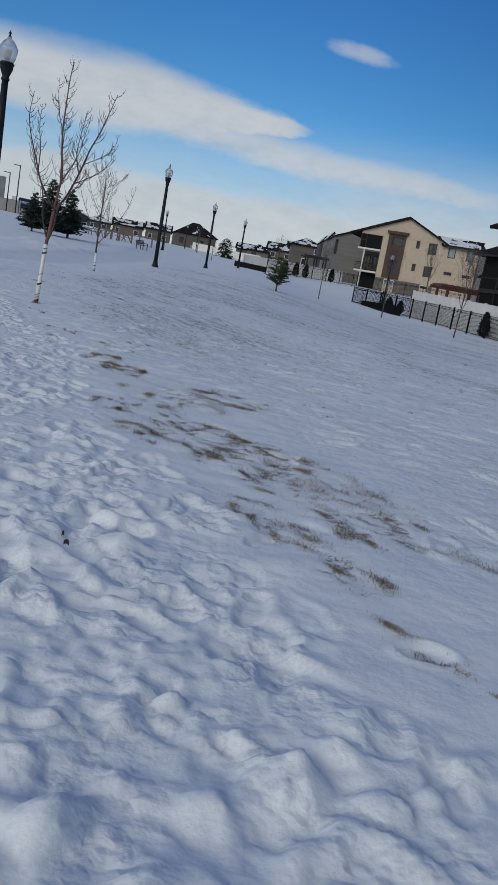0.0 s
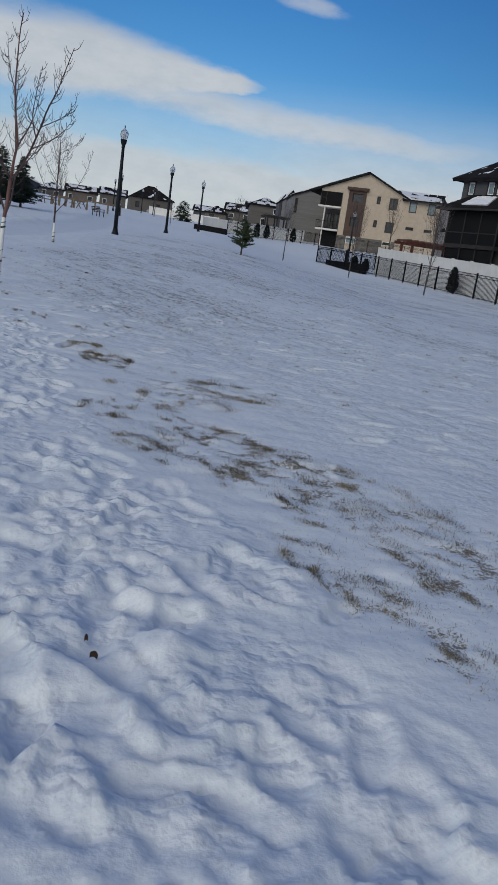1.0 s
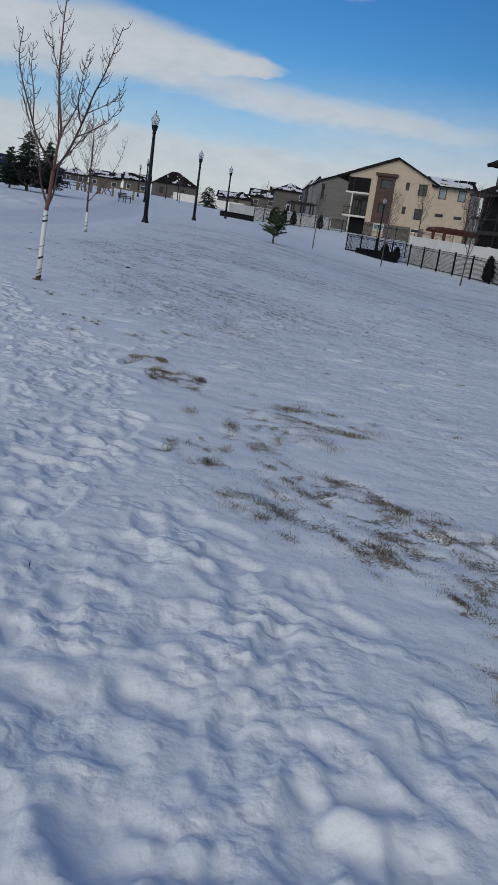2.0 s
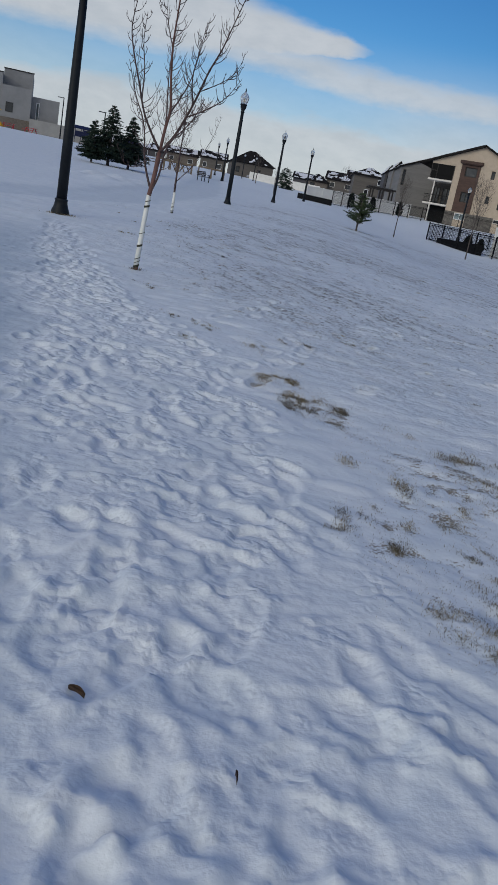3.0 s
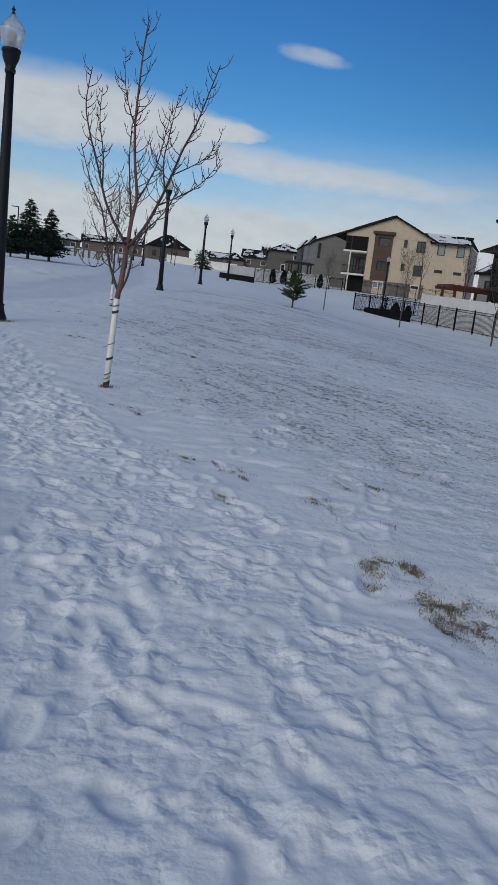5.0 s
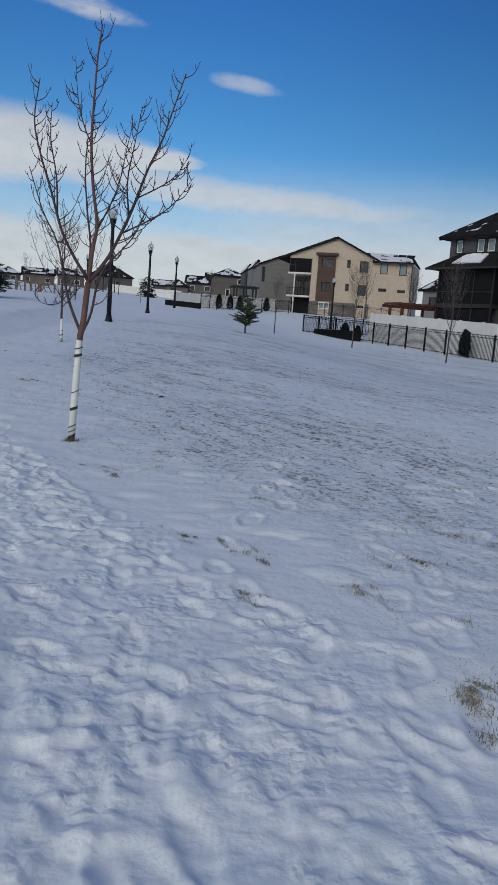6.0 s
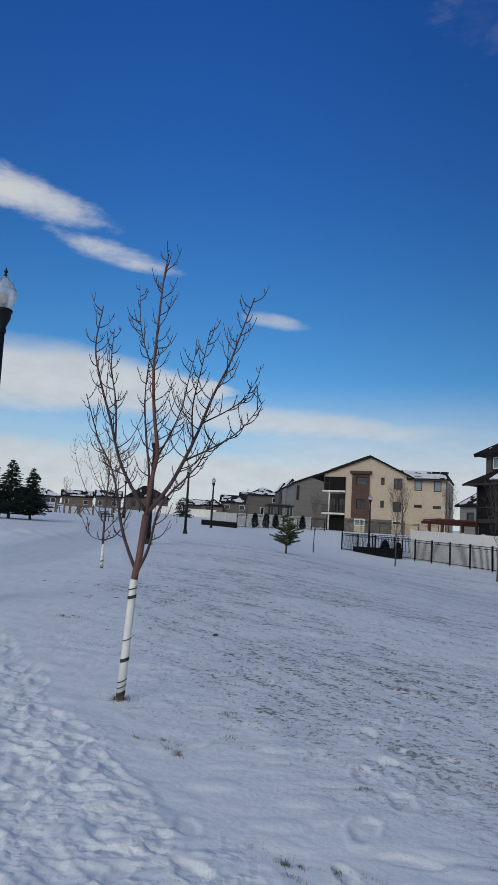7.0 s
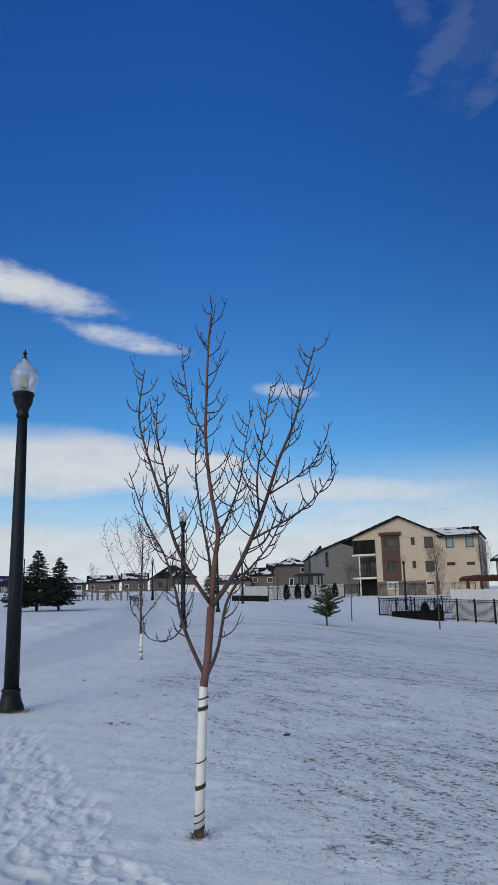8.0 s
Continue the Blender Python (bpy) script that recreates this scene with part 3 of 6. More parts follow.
    # two lines of prints that leave the band over the lawn
    for (ax, ay), (bx, by), count in (((-1.9, 6.6), (-1.25, 9.6), 9), ((-1.95, 10.2), (-1.45, 12.4), 6)):
        for k in range(count):
            s = k / (count - 1)
            stamp(ax + (bx - ax) * s + (0.1 if k % 2 else -0.1), ay + (by - ay) * s, 1.36 + rng.normal(0, 0.15), 0.15, 0.065, rng.uniform(0.01, 0.022), 0.007)
    # stray prints out on the lawn
    for _ in range(260):
        px, py = rng.uniform(-3.0, 9.0), rng.uniform(2.0, 24.0)
        stamp(px, py, rng.uniform(0, 3.1), rng.uniform(0.07, 0.15), rng.uniform(0.035, 0.07), rng.uniform(0.008, 0.026), rng.uniform(0.0, 0.012))
    most = 0.018 + 0.016 * (1 - ease(Y, 2.6, 4.6))
    Z += most * np.tanh(np.minimum(marks, 0) / most) + 0.018 * np.tanh(np.maximum(marks, 0) / 0.018)
    nx, ny = len(xs), len(ys)
    data = bpy.data.meshes.new("ground")
    data.vertices.add(nx * ny)
    data.vertices.foreach_set("co", np.stack([X, Y, Z], -1).astype(np.float32).ravel())
    i = (np.arange(ny - 1)[:, None] * nx + np.arange(nx - 1)[None, :]).ravel()
    quads = np.stack([i, i + 1, i + nx + 1, i + nx], -1).astype(np.int32)
    data.loops.add(quads.size)
    data.loops.foreach_set("vertex_index", quads.ravel())
    data.polygons.add(len(quads))
    data.polygons.foreach_set("loop_start", np.arange(0, quads.size, 4, dtype=np.int32))
    data.polygons.foreach_set("use_smooth", np.ones(len(quads), dtype=bool))
    data.update()
    data.validate()
    for field_name, field in (("thatch", thatch), ("packed", packed), ("trodden", trod)):
        layer = data.attributes.new(field_name, "FLOAT", "POINT")
        layer.data.foreach_set("value", field.astype(np.float32).ravel())
    data.materials.append(SNOW_GROUND)
    ob = new("ground", data)
    tagged(ob, "snow-covered park ground with trodden footprints and bare grass streaks", "ground", kind="structure")

    def height(x, y):
        i = int(np.clip(np.searchsorted(xs, x), 1, nx - 1))
        j = int(np.clip(np.searchsorted(ys, y), 1, ny - 1))
        fx, fy = (x - xs[i - 1]) / (xs[i] - xs[i - 1]), (y - ys[j - 1]) / (ys[j] - ys[j - 1])
        return float((Z[j - 1, i - 1] * (1 - fx) + Z[j - 1, i] * fx) * (1 - fy) + (Z[j, i - 1] * (1 - fx) + Z[j, i] * fx) * fy)

    return height


ground_at = make_ground()

# ---------------------------------------------------------------- lamps


def make_street_lamp(m):
    """A five metre post with a flared foot, a collar and an acorn globe."""
    lamp = thing("street_lamp", m, "black metal park lamp post with frosted acorn globe, standing in snow", "street lamp", "lamp posts along the path")
    bm = bmesh.new()
    lathe(bm, [(0.175, -0.12), (0.175, 0.02), (0.168, 0.05), (0.148, 0.09), (0.13, 0.15), (0.118, 0.22), (0.126, 0.235), (0.128, 0.255), (0.104, 0.275)], 20)
    smooth(part("foot", bm, BLACK_METAL, lamp))
    bm = bmesh.new()
    lathe(bm, [(0.101, 0.27), (0.094, 1.6), (0.082, 3.0), (0.068, 4.02)], 16)
    smooth(part("post", bm, BLACK_METAL, lamp))
    bm = bmesh.new()
    lathe(bm, [(0.075, 3.98), (0.088, 4.0), (0.088, 4.04), (0.075, 4.06), (0.085, 4.1), (0.135, 4.22), (0.14, 4.30), (0.155, 4.31), (0.155, 4.345), (0.13, 4.36)], 20)
    smooth(part("collar", bm, BLACK_METAL, lamp))
    bm = bmesh.new()
    outer = [(0.125, 4.35), (0.148, 4.40), (0.176, 4.49), (0.194, 4.58), (0.2, 4.64), (0.196, 4.66), (0.176, 4.672), (0.166, 4.70), (0.14, 4.75), (0.095, 4.80), (0.055, 4.83), (0.032, 4.885)]
    lathe(bm, outer + [(r * 0.95, z - 0.004) for r, z in outer[::-1]], 24)
    globe = smooth(part("globe", bm, LAMP_GLASS, lamp, "frosted acorn globe"))
    globe.visible_shadow = False
    bm = boxed((-0.06, 0.06, -0.06, 0.06, 4.44, 4.60), (-0.02, 0.02, -0.02, 0.02, 4.34, 4.45))
    part("core", bm, BULB, globe, "grey lamp core inside the globe")
    bm = bmesh.new()
    lathe(bm, [(0.03, 4.87), (0.035, 4.89), (0.018, 4.91), (0.016, 4.93), (0.032, 4.945), (0.032, 4.96), (0.014, 4.975), (0.004, 5.02)], 10)
    part("finial", bm, BLACK_METAL, lamp)
    return lamp


LAMPS = [(-6.08, 18.25), (-4.84, 40.5), (-3.5, 62.95), (-1.25, 81.7), (-11.5, 103.5), (-15.9, 135.0), (-14.1, 169.0), (-12.5, 181.0), (14.0, 81.5)]
first_lamp = make_street_lamp(pose(*LAMPS[0], float(base_height(*LAMPS[0])) + 0.02))
for n, (x, y) in enumerate(LAMPS[1:]):
    copy_thing(first_lamp, pose(x, y, float(base_height(x, y)) + 0.02, 0, 0, 37 * n))

# ---------------------------------------------------------------- bare trees


def grow_twigs(bm, line, rng, count, long, radius, start=0.2, up=0.55, sub=2):
    """Short shoots that leave a limb and turn up, some with side shoots and buds."""
    n = len(line)
    for k in range(count):
        s = start + (1 - start) * (k + rng.random()) / count
        i = min(int(s * (n - 1)), n - 2)
        p = line[i].lerp(line[i + 1], s * (n - 1) - i)
        d = (line[i + 1] - line[i]).normalized()
        a = rng.uniform(0, 2 * math.pi)
        out = Vector((math.cos(a), math.sin(a) * 0.7, rng.uniform(-0.1, 0.35)))
        w = (d * rng.uniform(0.2, 0.55) + out * rng.uniform(0.65, 0.95)).normalized()
        l = long * rng.uniform(0.45, 1.15) * (1.15 - 0.55 * s)
        w2 = (w * 0.3 + Vector((0, 0, up * 1.8))).normalized()
        pts = [p, p + w * l * 0.34, p + w * l * 0.52 + w2 * l * 0.16, p + w * l * 0.6 + w2 * l * 0.55]
        pts = curve_points(pts, 2)
        tube(bm, pts, radius, radius * 0.45, 4)
        for q in range(sub):
            j = rng.randint(1, len(pts) - 2)
            b = rng.uniform(0, 2 * math.pi)
            v = ((pts[j + 1] - pts[j]).normalized() * 0.5 + Vector((math.cos(b), math.sin(b), 0.3)) * 0.7).normalized()
            l2 = l * rng.uniform(0.18, 0.42)
            tube(bm, [pts[j], pts[j] + v * l2 * 0.6, pts[j] + v * l2 * 0.8 + Vector((0, 0, l2 * 0.35))], radius * 0.65, radius * 0.35, 3)


def make_guard(parent, r, high, lean, strap_count):
    """A white plastic wrap round the trunk, tied with dark straps."""
    bm = bmesh.new()
    prof = [(r * 1.02, 0.03), (r, high * 0.3), (r * 0.97, high * 0.6), (r * 0.9, high * 0.99), (r * 0.8, high)]
    lathe(bm, prof, 18)
    for v in bm.verts:
        v.co.x += lean * v.co.z
    guard = smooth(part("trunk_guard", bm, GUARD, parent, "white spiral plastic trunk guard"))
    rng = random.Random(5)
    for at_height, wide in ((0.035, 0.016), (0.09, 0.004), (0.14, 0.005), (0.33, 0.014), (0.48, 0.004), (0.84, 0.013), (0.92, 0.005))[:strap_count]:
        z = high * at_height + rng.uniform(-0.01, 0.01)
        tilt = rng.uniform(0.012, 0.03)
        bm = bmesh.new()
        ring = []
        for i in range(20):
            a = 2 * math.pi * i / 20
            cx, cy = math.cos(a), math.sin(a)
            zz = z + tilt * (cx * 0.6 + cy * 0.2)
            ring.append([bm.verts.new((lean * zz + q * cx, q * cy, zz + dz)) for q, dz in ((r * 0.99, -wide), (r * 1.06, -wide), (r * 1.06, wide), (r * 0.99, wide))])
        for i in range(20):
            a, b = ring[i], ring[(i + 1) % 20]
            for c in range(4):
                bm.faces.new((a[c], b[c], b[(c + 1) % 4], a[(c + 1) % 4]))
        part("strap", bm, STRAP, guard, "dark strap tied round the guard")


def make_young_ash():
    """The young tree with many rising limbs, its trunk wrapped in white."""
    rng = random.Random(21)
    x0, y0 = -3.44, 12.8
    tree = thing("young_tree", pose(x0, y0, 0), "leafless young tree with reddish bark and white trunk guard", "tree", "young trees in the park")
    lean = 0.042
    make_guard(tree, 0.033, 0.93, lean, 7)
    at = lambda x, z, d=0.0: Vector((x - x0, d, z))
    trunk = curve_points([at(-3.44, -0.1), at(-3.42, 0.48), at(-3.40, 0.92), at(-3.375, 1.08), at(-3.345, 1.45)], 4)
    bm = bmesh.new()
    tube(bm, trunk, 0.029, 0.027, 12)
    smooth(part("trunk", bm, BARK, tree))
    limbs = [
        ([at(-3.345, 1.42), at(-3.32, 1.74, .02), at(-3.29, 1.98, .03), at(-3.34, 2.31, .06), at(-3.37, 2.68, .04), at(-3.36, 3.0, 0), at(-3.34, 3.4, -.04), at(-3.31, 3.68, -.05)], 0.034, 26, 0.36),
        ([at(-3.35, 1.48), at(-3.47, 1.67, -.05), at(-3.58, 1.9, -.12), at(-3.67, 2.23, -.2), at(-3.77, 2.56, -.24), at(-3.83, 2.85, -.22), at(-3.79, 3.2, -.25)], 0.026, 22, 0.32),
        ([at(-3.39, 0.99), at(-3.50, 1.22, .1), at(-3.57, 1.42, .2), at(-3.61, 1.6, .3), at(-3.70, 1.88, .42), at(-3.84, 2.15, .5), at(-3.98, 2.57, .52)], 0.024, 20, 0.34),
        ([at(-3.54, 1.33, .15), at(-3.63, 1.24, .12), at(-3.78, 1.25, .1), at(-3.88, 1.42, .1)], 0.009, 5, 0.16),
        ([at(-3.335, 1.46), at(-3.17, 1.70, -.06), at(-3.04, 1.98, -.13), at(-2.95, 2.22, -.17), at(-2.86, 2.50, -.2), at(-2.75, 2.77, -.2), at(-2.67, 3.05, -.18), at(-2.57, 3.40, -.16)], 0.03, 26, 0.34),
        ([at(-3.375, 1.0), at(-3.30, 1.18, -.08), at(-3.24, 1.47, -.2), at(-3.15, 1.63, -.28), at(-3.04, 1.75, -.34), at(-2.93, 1.9, -.4), at(-2.83, 2.15, -.42)], 0.022, 14, 0.3),
        ([at(-3.05, 1.93, -.12), at(-2.83, 2.05, -.2), at(-2.62, 2.21, -.26), at(-2.45, 2.47, -.3)], 0.014, 12, 0.26),
        ([at(-2.94, 2.25, -.16), at(-2.72, 2.4, -.1), at(-2.60, 2.52, -.06), at(-2.50, 2.70, -.05)], 0.011, 9, 0.24),
        ([at(-3.29, 1.95, .03), at(-3.20, 2.18, .14), at(-3.12, 2.43, .2), at(-3.07, 2.75, .24), at(-3.02, 3.02, .24)], 0.015, 12, 0.28),
        ([at(-3.37, 2.74, .03), at(-3.44, 2.9, .1), at(-3.51, 3.15, .14), at(-3.55, 3.55, .15)], 0.013, 12, 0.22),
        ([at(-3.62, 2.04, -.15), at(-3.65, 2.39, -.06), at(-3.72, 2.75, 0), at(-3.72, 3.08, .02)], 0.015, 13, 0.24),
        ([at(-3.34, 1.6), at(-3.36, 1.85, .25), at(-3.42, 2.2, .42), at(-3.46, 2.6, .52), at(-3.45, 2.95, .55)], 0.02, 16, 0.28),
        ([at(-3.0, 2.08, -.14), at(-3.02, 2.35, -.35), at(-2.97, 2.66, -.46), at(-2.92, 2.98, -.5)], 0.014, 12, 0.26),
    ]
    twigs = bmesh.new()
    for line, r, count, long in limbs:
        sag = 0.015 if r > 0.033 else 0.06
        line = curve_points([Vector((p.x, p.y, p.z - sag * max(p.z - 1.5, 0))) for p in line], 4)
        bm = bmesh.new()
        tube(bm, line, r * 0.62, r * 0.17, 8)
        smooth(part("limb", bm, BARK if r > 0.033 else TWIG, tree))
        grow_twigs(twigs, line, rng, int(count * 1.2), long * 0.92, 0.005, 0.18, sub=2)
    tagged(part("twig_growth", twigs, TWIG, tree, "fine grey-brown upturned twigs"), kind="stuff")
    return tree


def make_bare_tree(x, y, high, spread, seed, label, guard=0.0, bark=GREY_BARK, fork=0.3, limbs=7, twigs=9, radius=0.05, lean=0.0, group="young trees in the park"):
    """A leafless tree with limbs that rise steeply."""
    rng = random.Random(seed)
    tree = thing("bare_tree", pose(x, y, float(base_height(x, y))), label, "tree", group)
    bend = lambda z: lean * z
    pts = [Vector((bend(high * s) + rng.uniform(-0.03, 0.03) * high * s, rng.uniform(-0.03, 0.03) * high * s, high * s)) for s in (0.25, 0.5, 0.75, 1.0)]
    line = curve_points([Vector((0, 0, -0.1))] + pts, 4)
    bm = bmesh.new()
    tube(bm, line, radius, radius * 0.1, 8)
    smooth(part("trunk", bm, bark, tree))
    fine = bmesh.new()
    for k in range(limbs):
        s = fork + (0.85 - fork) * k / limbs
        i = int(s * (len(line) - 1))
        p = line[i]
        a = k * 2.4 + rng.uniform(-0.5, 0.5)
        l = high * (1 - s) * rng.uniform(0.7, 0.95)
        w = spread * rng.uniform(0.7, 1.1) * (1 - 0.5 * s)
        o = Vector((math.cos(a), math.sin(a), 0))
        arm = curve_points([p, p + o * w * 0.45 + Vector((0, 0, l * 0.3)), p + o * w * 0.8 + Vector((0, 0, l * 0.65)), p + o * w + Vector((0, 0, l))], 3)
        bm = bmesh.new()
        r = radius * (1 - s) * 0.55
        tube(bm, arm, r, r * 0.2, 6)
        smooth(part("limb", bm, bark, tree))
        grow_twigs(fine, arm, rng, int(twigs * 1.1), high * 0.12, max(r * 0.28, 0.005), 0.12)
    grow_twigs(fine, line, rng, int(twigs * 1.3), high * 0.12, max(radius * 0.12, 0.005), 0.3)
    tagged(part("twig_growth", fine, bark, tree, "fine bare twigs"), kind="stuff")
    if guard:
        make_guard(tree, radius * 1.15, guard, lean, 5)
    return tree


make_young_ash()
make_bare_tree(-5.17, 26.4, 3.55, 1.15, 3, "leafless young tree with white trunk guard, standing in snow", guard=0.6, bark=TWIG, fork=0.28, limbs=9, twigs=14, radius=0.036)
make_bare_tree(5.45, 60.75, 4.2, 0.55, 4, "slim leafless sapling with grey bark in the snow", fork=0.35, limbs=9, twigs=14, radius=0.042, lean=0.02)
make_bare_tree(8.9, 51.8, 4.9, 0.8, 5, "slim leafless sapling beside the black fence", fork=0.3, limbs=11, twigs=16, radius=0.042)
make_bare_tree(11.35, 42.6, 5.0, 0.8, 6, "slim leafless sapling with many upright twigs by the fence", fork=0.28, limbs=12, twigs=18, radius=0.042, lean=0.03)

# ---------------------------------------------------------------- evergreens


def needle_spray(bm, p, d, long, wide, rng, count, droop=0.0):
    """Flat needles on both sides of a shoot."""
    side = d.cross(Vector((0, 0, 1)))
    side = side.normalized() if side.length > 0.01 else Vector((1, 0, 0))
    up = side.cross(d)
    for k in range(count):
        s = rng.random()
        a = rng.uniform(0, 2 * math.pi)
        q = p + d * long * s
        o = (side * math.cos(a) + up * math.sin(a)) * 0.75 + d * rng.uniform(0.4, 0.9) + Vector((0, 0, -droop))
        o = o.normalized() * wide * rng.uniform(0.6, 1.1)
        t = d.cross(o)
        t = t.normalized() * wide * 0.10 if t.length > 1e-5 else side * wide * 0.1
        a1, b1, c1 = bm.verts.new(q - t), bm.verts.new(q + t), bm.verts.new(q + o)
        bm.faces.new((a1, b1, c1))


def make_evergreen(name, x, y, high, base_r, seed, label, mat, bare=0.06, tiers=22, arms=9, droop=0.15, shoot=0.3, rag=0.25, needles=22, needle=0.1, rise=0.0, pitch=1.0):
    rng = random.Random(seed)
    tree = thing(name, pose(x, y, float(base_height(x, y)), 0, 0, 40 * seed), label, "tree", "evergreens in the park")
    bm = bmesh.new()
    tube(bm, [Vector((0, 0, -0.1)), Vector((0.02, 0, high * 0.5)), Vector((0, 0, high))], 0.028 * high, 0.006 * high, 8)
    trunk = part("trunk", bm, GREY_BARK, tree)
    wood, leaf = bmesh.new(), bmesh.new()
    for t in range(tiers):
        s = bare + (0.97 - bare) * t / (tiers - 1)
        r = base_r * (1 - s) ** pitch * rng.uniform(0.8, 1.12) * (0.55 + 0.45 * min(1.0, (s - bare) / 0.12 + 0.45)) + 0.05
        spray = shoot * (0.4 + 0.6 * min(1.0, r / base_r))
        for k in range(max(3, int(arms * (1 - 0.6 * s)))):
            a = rng.uniform(0, 2 * math.pi)
            l = r * rng.uniform(1 - rag * 1.6, 1 + rag)
            z = high * s + rng.uniform(-0.5, 0.5) * high / tiers
            o = Vector((math.cos(a), math.sin(a), 0))
            tip = o * l + Vector((0, 0, z - droop * l + rise * l))
            root = Vector((0, 0, z))
            mid = root.lerp(tip, 0.55) + Vector((0, 0, 0.06 * l))
            tube(wood, [root, mid, tip], 0.012, 0.004, 3)
            cuts = max(2, int(l / (spray * 0.45)))
            for c in range(cuts):
                f = 0.2 + 0.8 * (c + rng.random()) / cuts
                p = root.lerp(mid, f / 0.55) if f < 0.55 else mid.lerp(tip, (f - 0.55) / 0.45)
                b = a + rng.choice((-1, 1)) * rng.uniform(0.3, 1.0)
                d = Vector((math.cos(b), math.sin(b), rng.uniform(-0.25, 0.2) + rise)).normalized()
                needle_spray(leaf, p, d, spray * rng.uniform(0.6, 1.1), needle * (0.5 + 0.5 * spray / shoot), rng, needles, droop * 0.6)
            needle_spray(leaf, tip, (tip - mid).normalized(), spray * 0.8, needle * (0.5 + 0.5 * spray / shoot), rng, needles, 0)
    needle_spray(leaf, Vector((0, 0, high * 0.93)), Vector((0, 0, 1)), high * 0.09, needle * 0.8, rng, 30, 0)
    tagged(part("branch_wood", wood, GREY_BARK, tree), kind="stuff")
    part("crown", leaf, mat, tree)
    return tree


make_evergreen("young_pine", 1.5, 43.6, 1.82, 0.76, 2, "small young pine with open branches on a snowy lawn", PINE, bare=0.2, tiers=17, arms=10, droop=-0.05, shoot=0.18, rag=0.4, needles=38, needle=0.085, rise=0.35, pitch=0.75)
make_evergreen("spruce", -15.75, 62.0, 4.1, 1.55, 3, "dark green spruce standing in a close group", SPRUCE, bare=0.1, tiers=20, arms=24, droop=0.02, shoot=0.3, rag=0.3, needles=44, needle=0.11, rise=0.1, pitch=0.95)
make_evergreen("spruce", -14.6, 63.6, 3.65, 1.4, 4, "shorter dark green spruce standing in a close group", SPRUCE, bare=0.1, tiers=18, arms=24, droop=0.02, shoot=0.3, rag=0.3, needles=44, needle=0.11, rise=0.1, pitch=0.95)
make_evergreen("spruce", -16.6, 60.6, 2.8, 1.05, 5, "small dark green spruce at the edge of the group", SPRUCE, bare=0.1, tiers=15, arms=20, droop=0.02, shoot=0.26, rag=0.3, needles=50, needle=0.12, rise=0.1, pitch=0.95)
make_evergreen("spruce", -4.9, 148.0, 3.6, 1.5, 6, "distant rounded dark spruce beside the road", SPRUCE, tiers=14, arms=10, shoot=0.6, rag=0.2, needles=22, needle=0.26, pitch=0.42)

# ---------------------------------------------------------------- fences


def make_iron_fence(a, b, label, high=1.42, spacing=2.45, gap=0.13):
    """Square posts, two rails and thin upright bars, from a to b on the ground."""
    a, b = Vector(a), Vector(b)
    run = b - a
    n = max(1, round(run.length / spacing))
    heading = math.degrees(math.atan2(run.y, run.x))
    fence = thing("iron_fence", pose(a.x, a.y, 0, 0, 0, heading), label, "fence", "black iron fences")
    z = [float(base_height(a.x + run.x * k / n, a.y + run.y * k / n)) for k in range(n + 1)]
    step = run.length / n
    for k in range(n + 1):
        bm = boxed((k * step - 0.035, k * step + 0.035, -0.035, 0.035, z[k] - 0.15, z[k] + high + 0.04), (k * step - 0.045, k * step + 0.045, -0.045, 0.045, z[k] + high + 0.04, z[k] + high + 0.07))
        part("post", bm, IRON, fence)
    for k in range(n):
        for w in (0.12, high - 0.16, high - 0.02):
            bm = bmesh.new()
            prism(bm, [(z[k] + w - 0.018, 0), (z[k] + w + 0.018, 0), (z[k + 1] + w + 0.018, step), (z[k + 1] + w - 0.018, step)], -0.016, 0.016, lambda p, q, s: (k * step + q, s, p))
            part("rail", bm, IRON, fence)
        bm = bmesh.new()
        m = int(step / gap)
        for i in range(1, m):
            s = i / m
            zz = z[k] + (z[k + 1] - z[k]) * s
            box(bm, (k + s) * step - 0.009, (k + s) * step + 0.009, -0.009, 0.009, zz + 0.05, zz + high - 0.02)
        tagged(part("picket_panel", bm, IRON, fence), kind="stuff")
    return fence


FENCE_CORNER, FENCE_KNEE, FENCE_END = (9.45, 71.4), (12.65, 60.9), (18.6, 26.0)
make_iron_fence((*FENCE_CORNER, 0), (*FENCE_KNEE, 0), "black iron picket fence round a snowy yard")
make_iron_fence((*FENCE_KNEE, 0), (*FENCE_END, 0), "black iron picket fence along the park lawn")
make_iron_fence((*FENCE_CORNER, 0), (17.6, 73.0, 0), "black iron picket fence at the back of the yard")


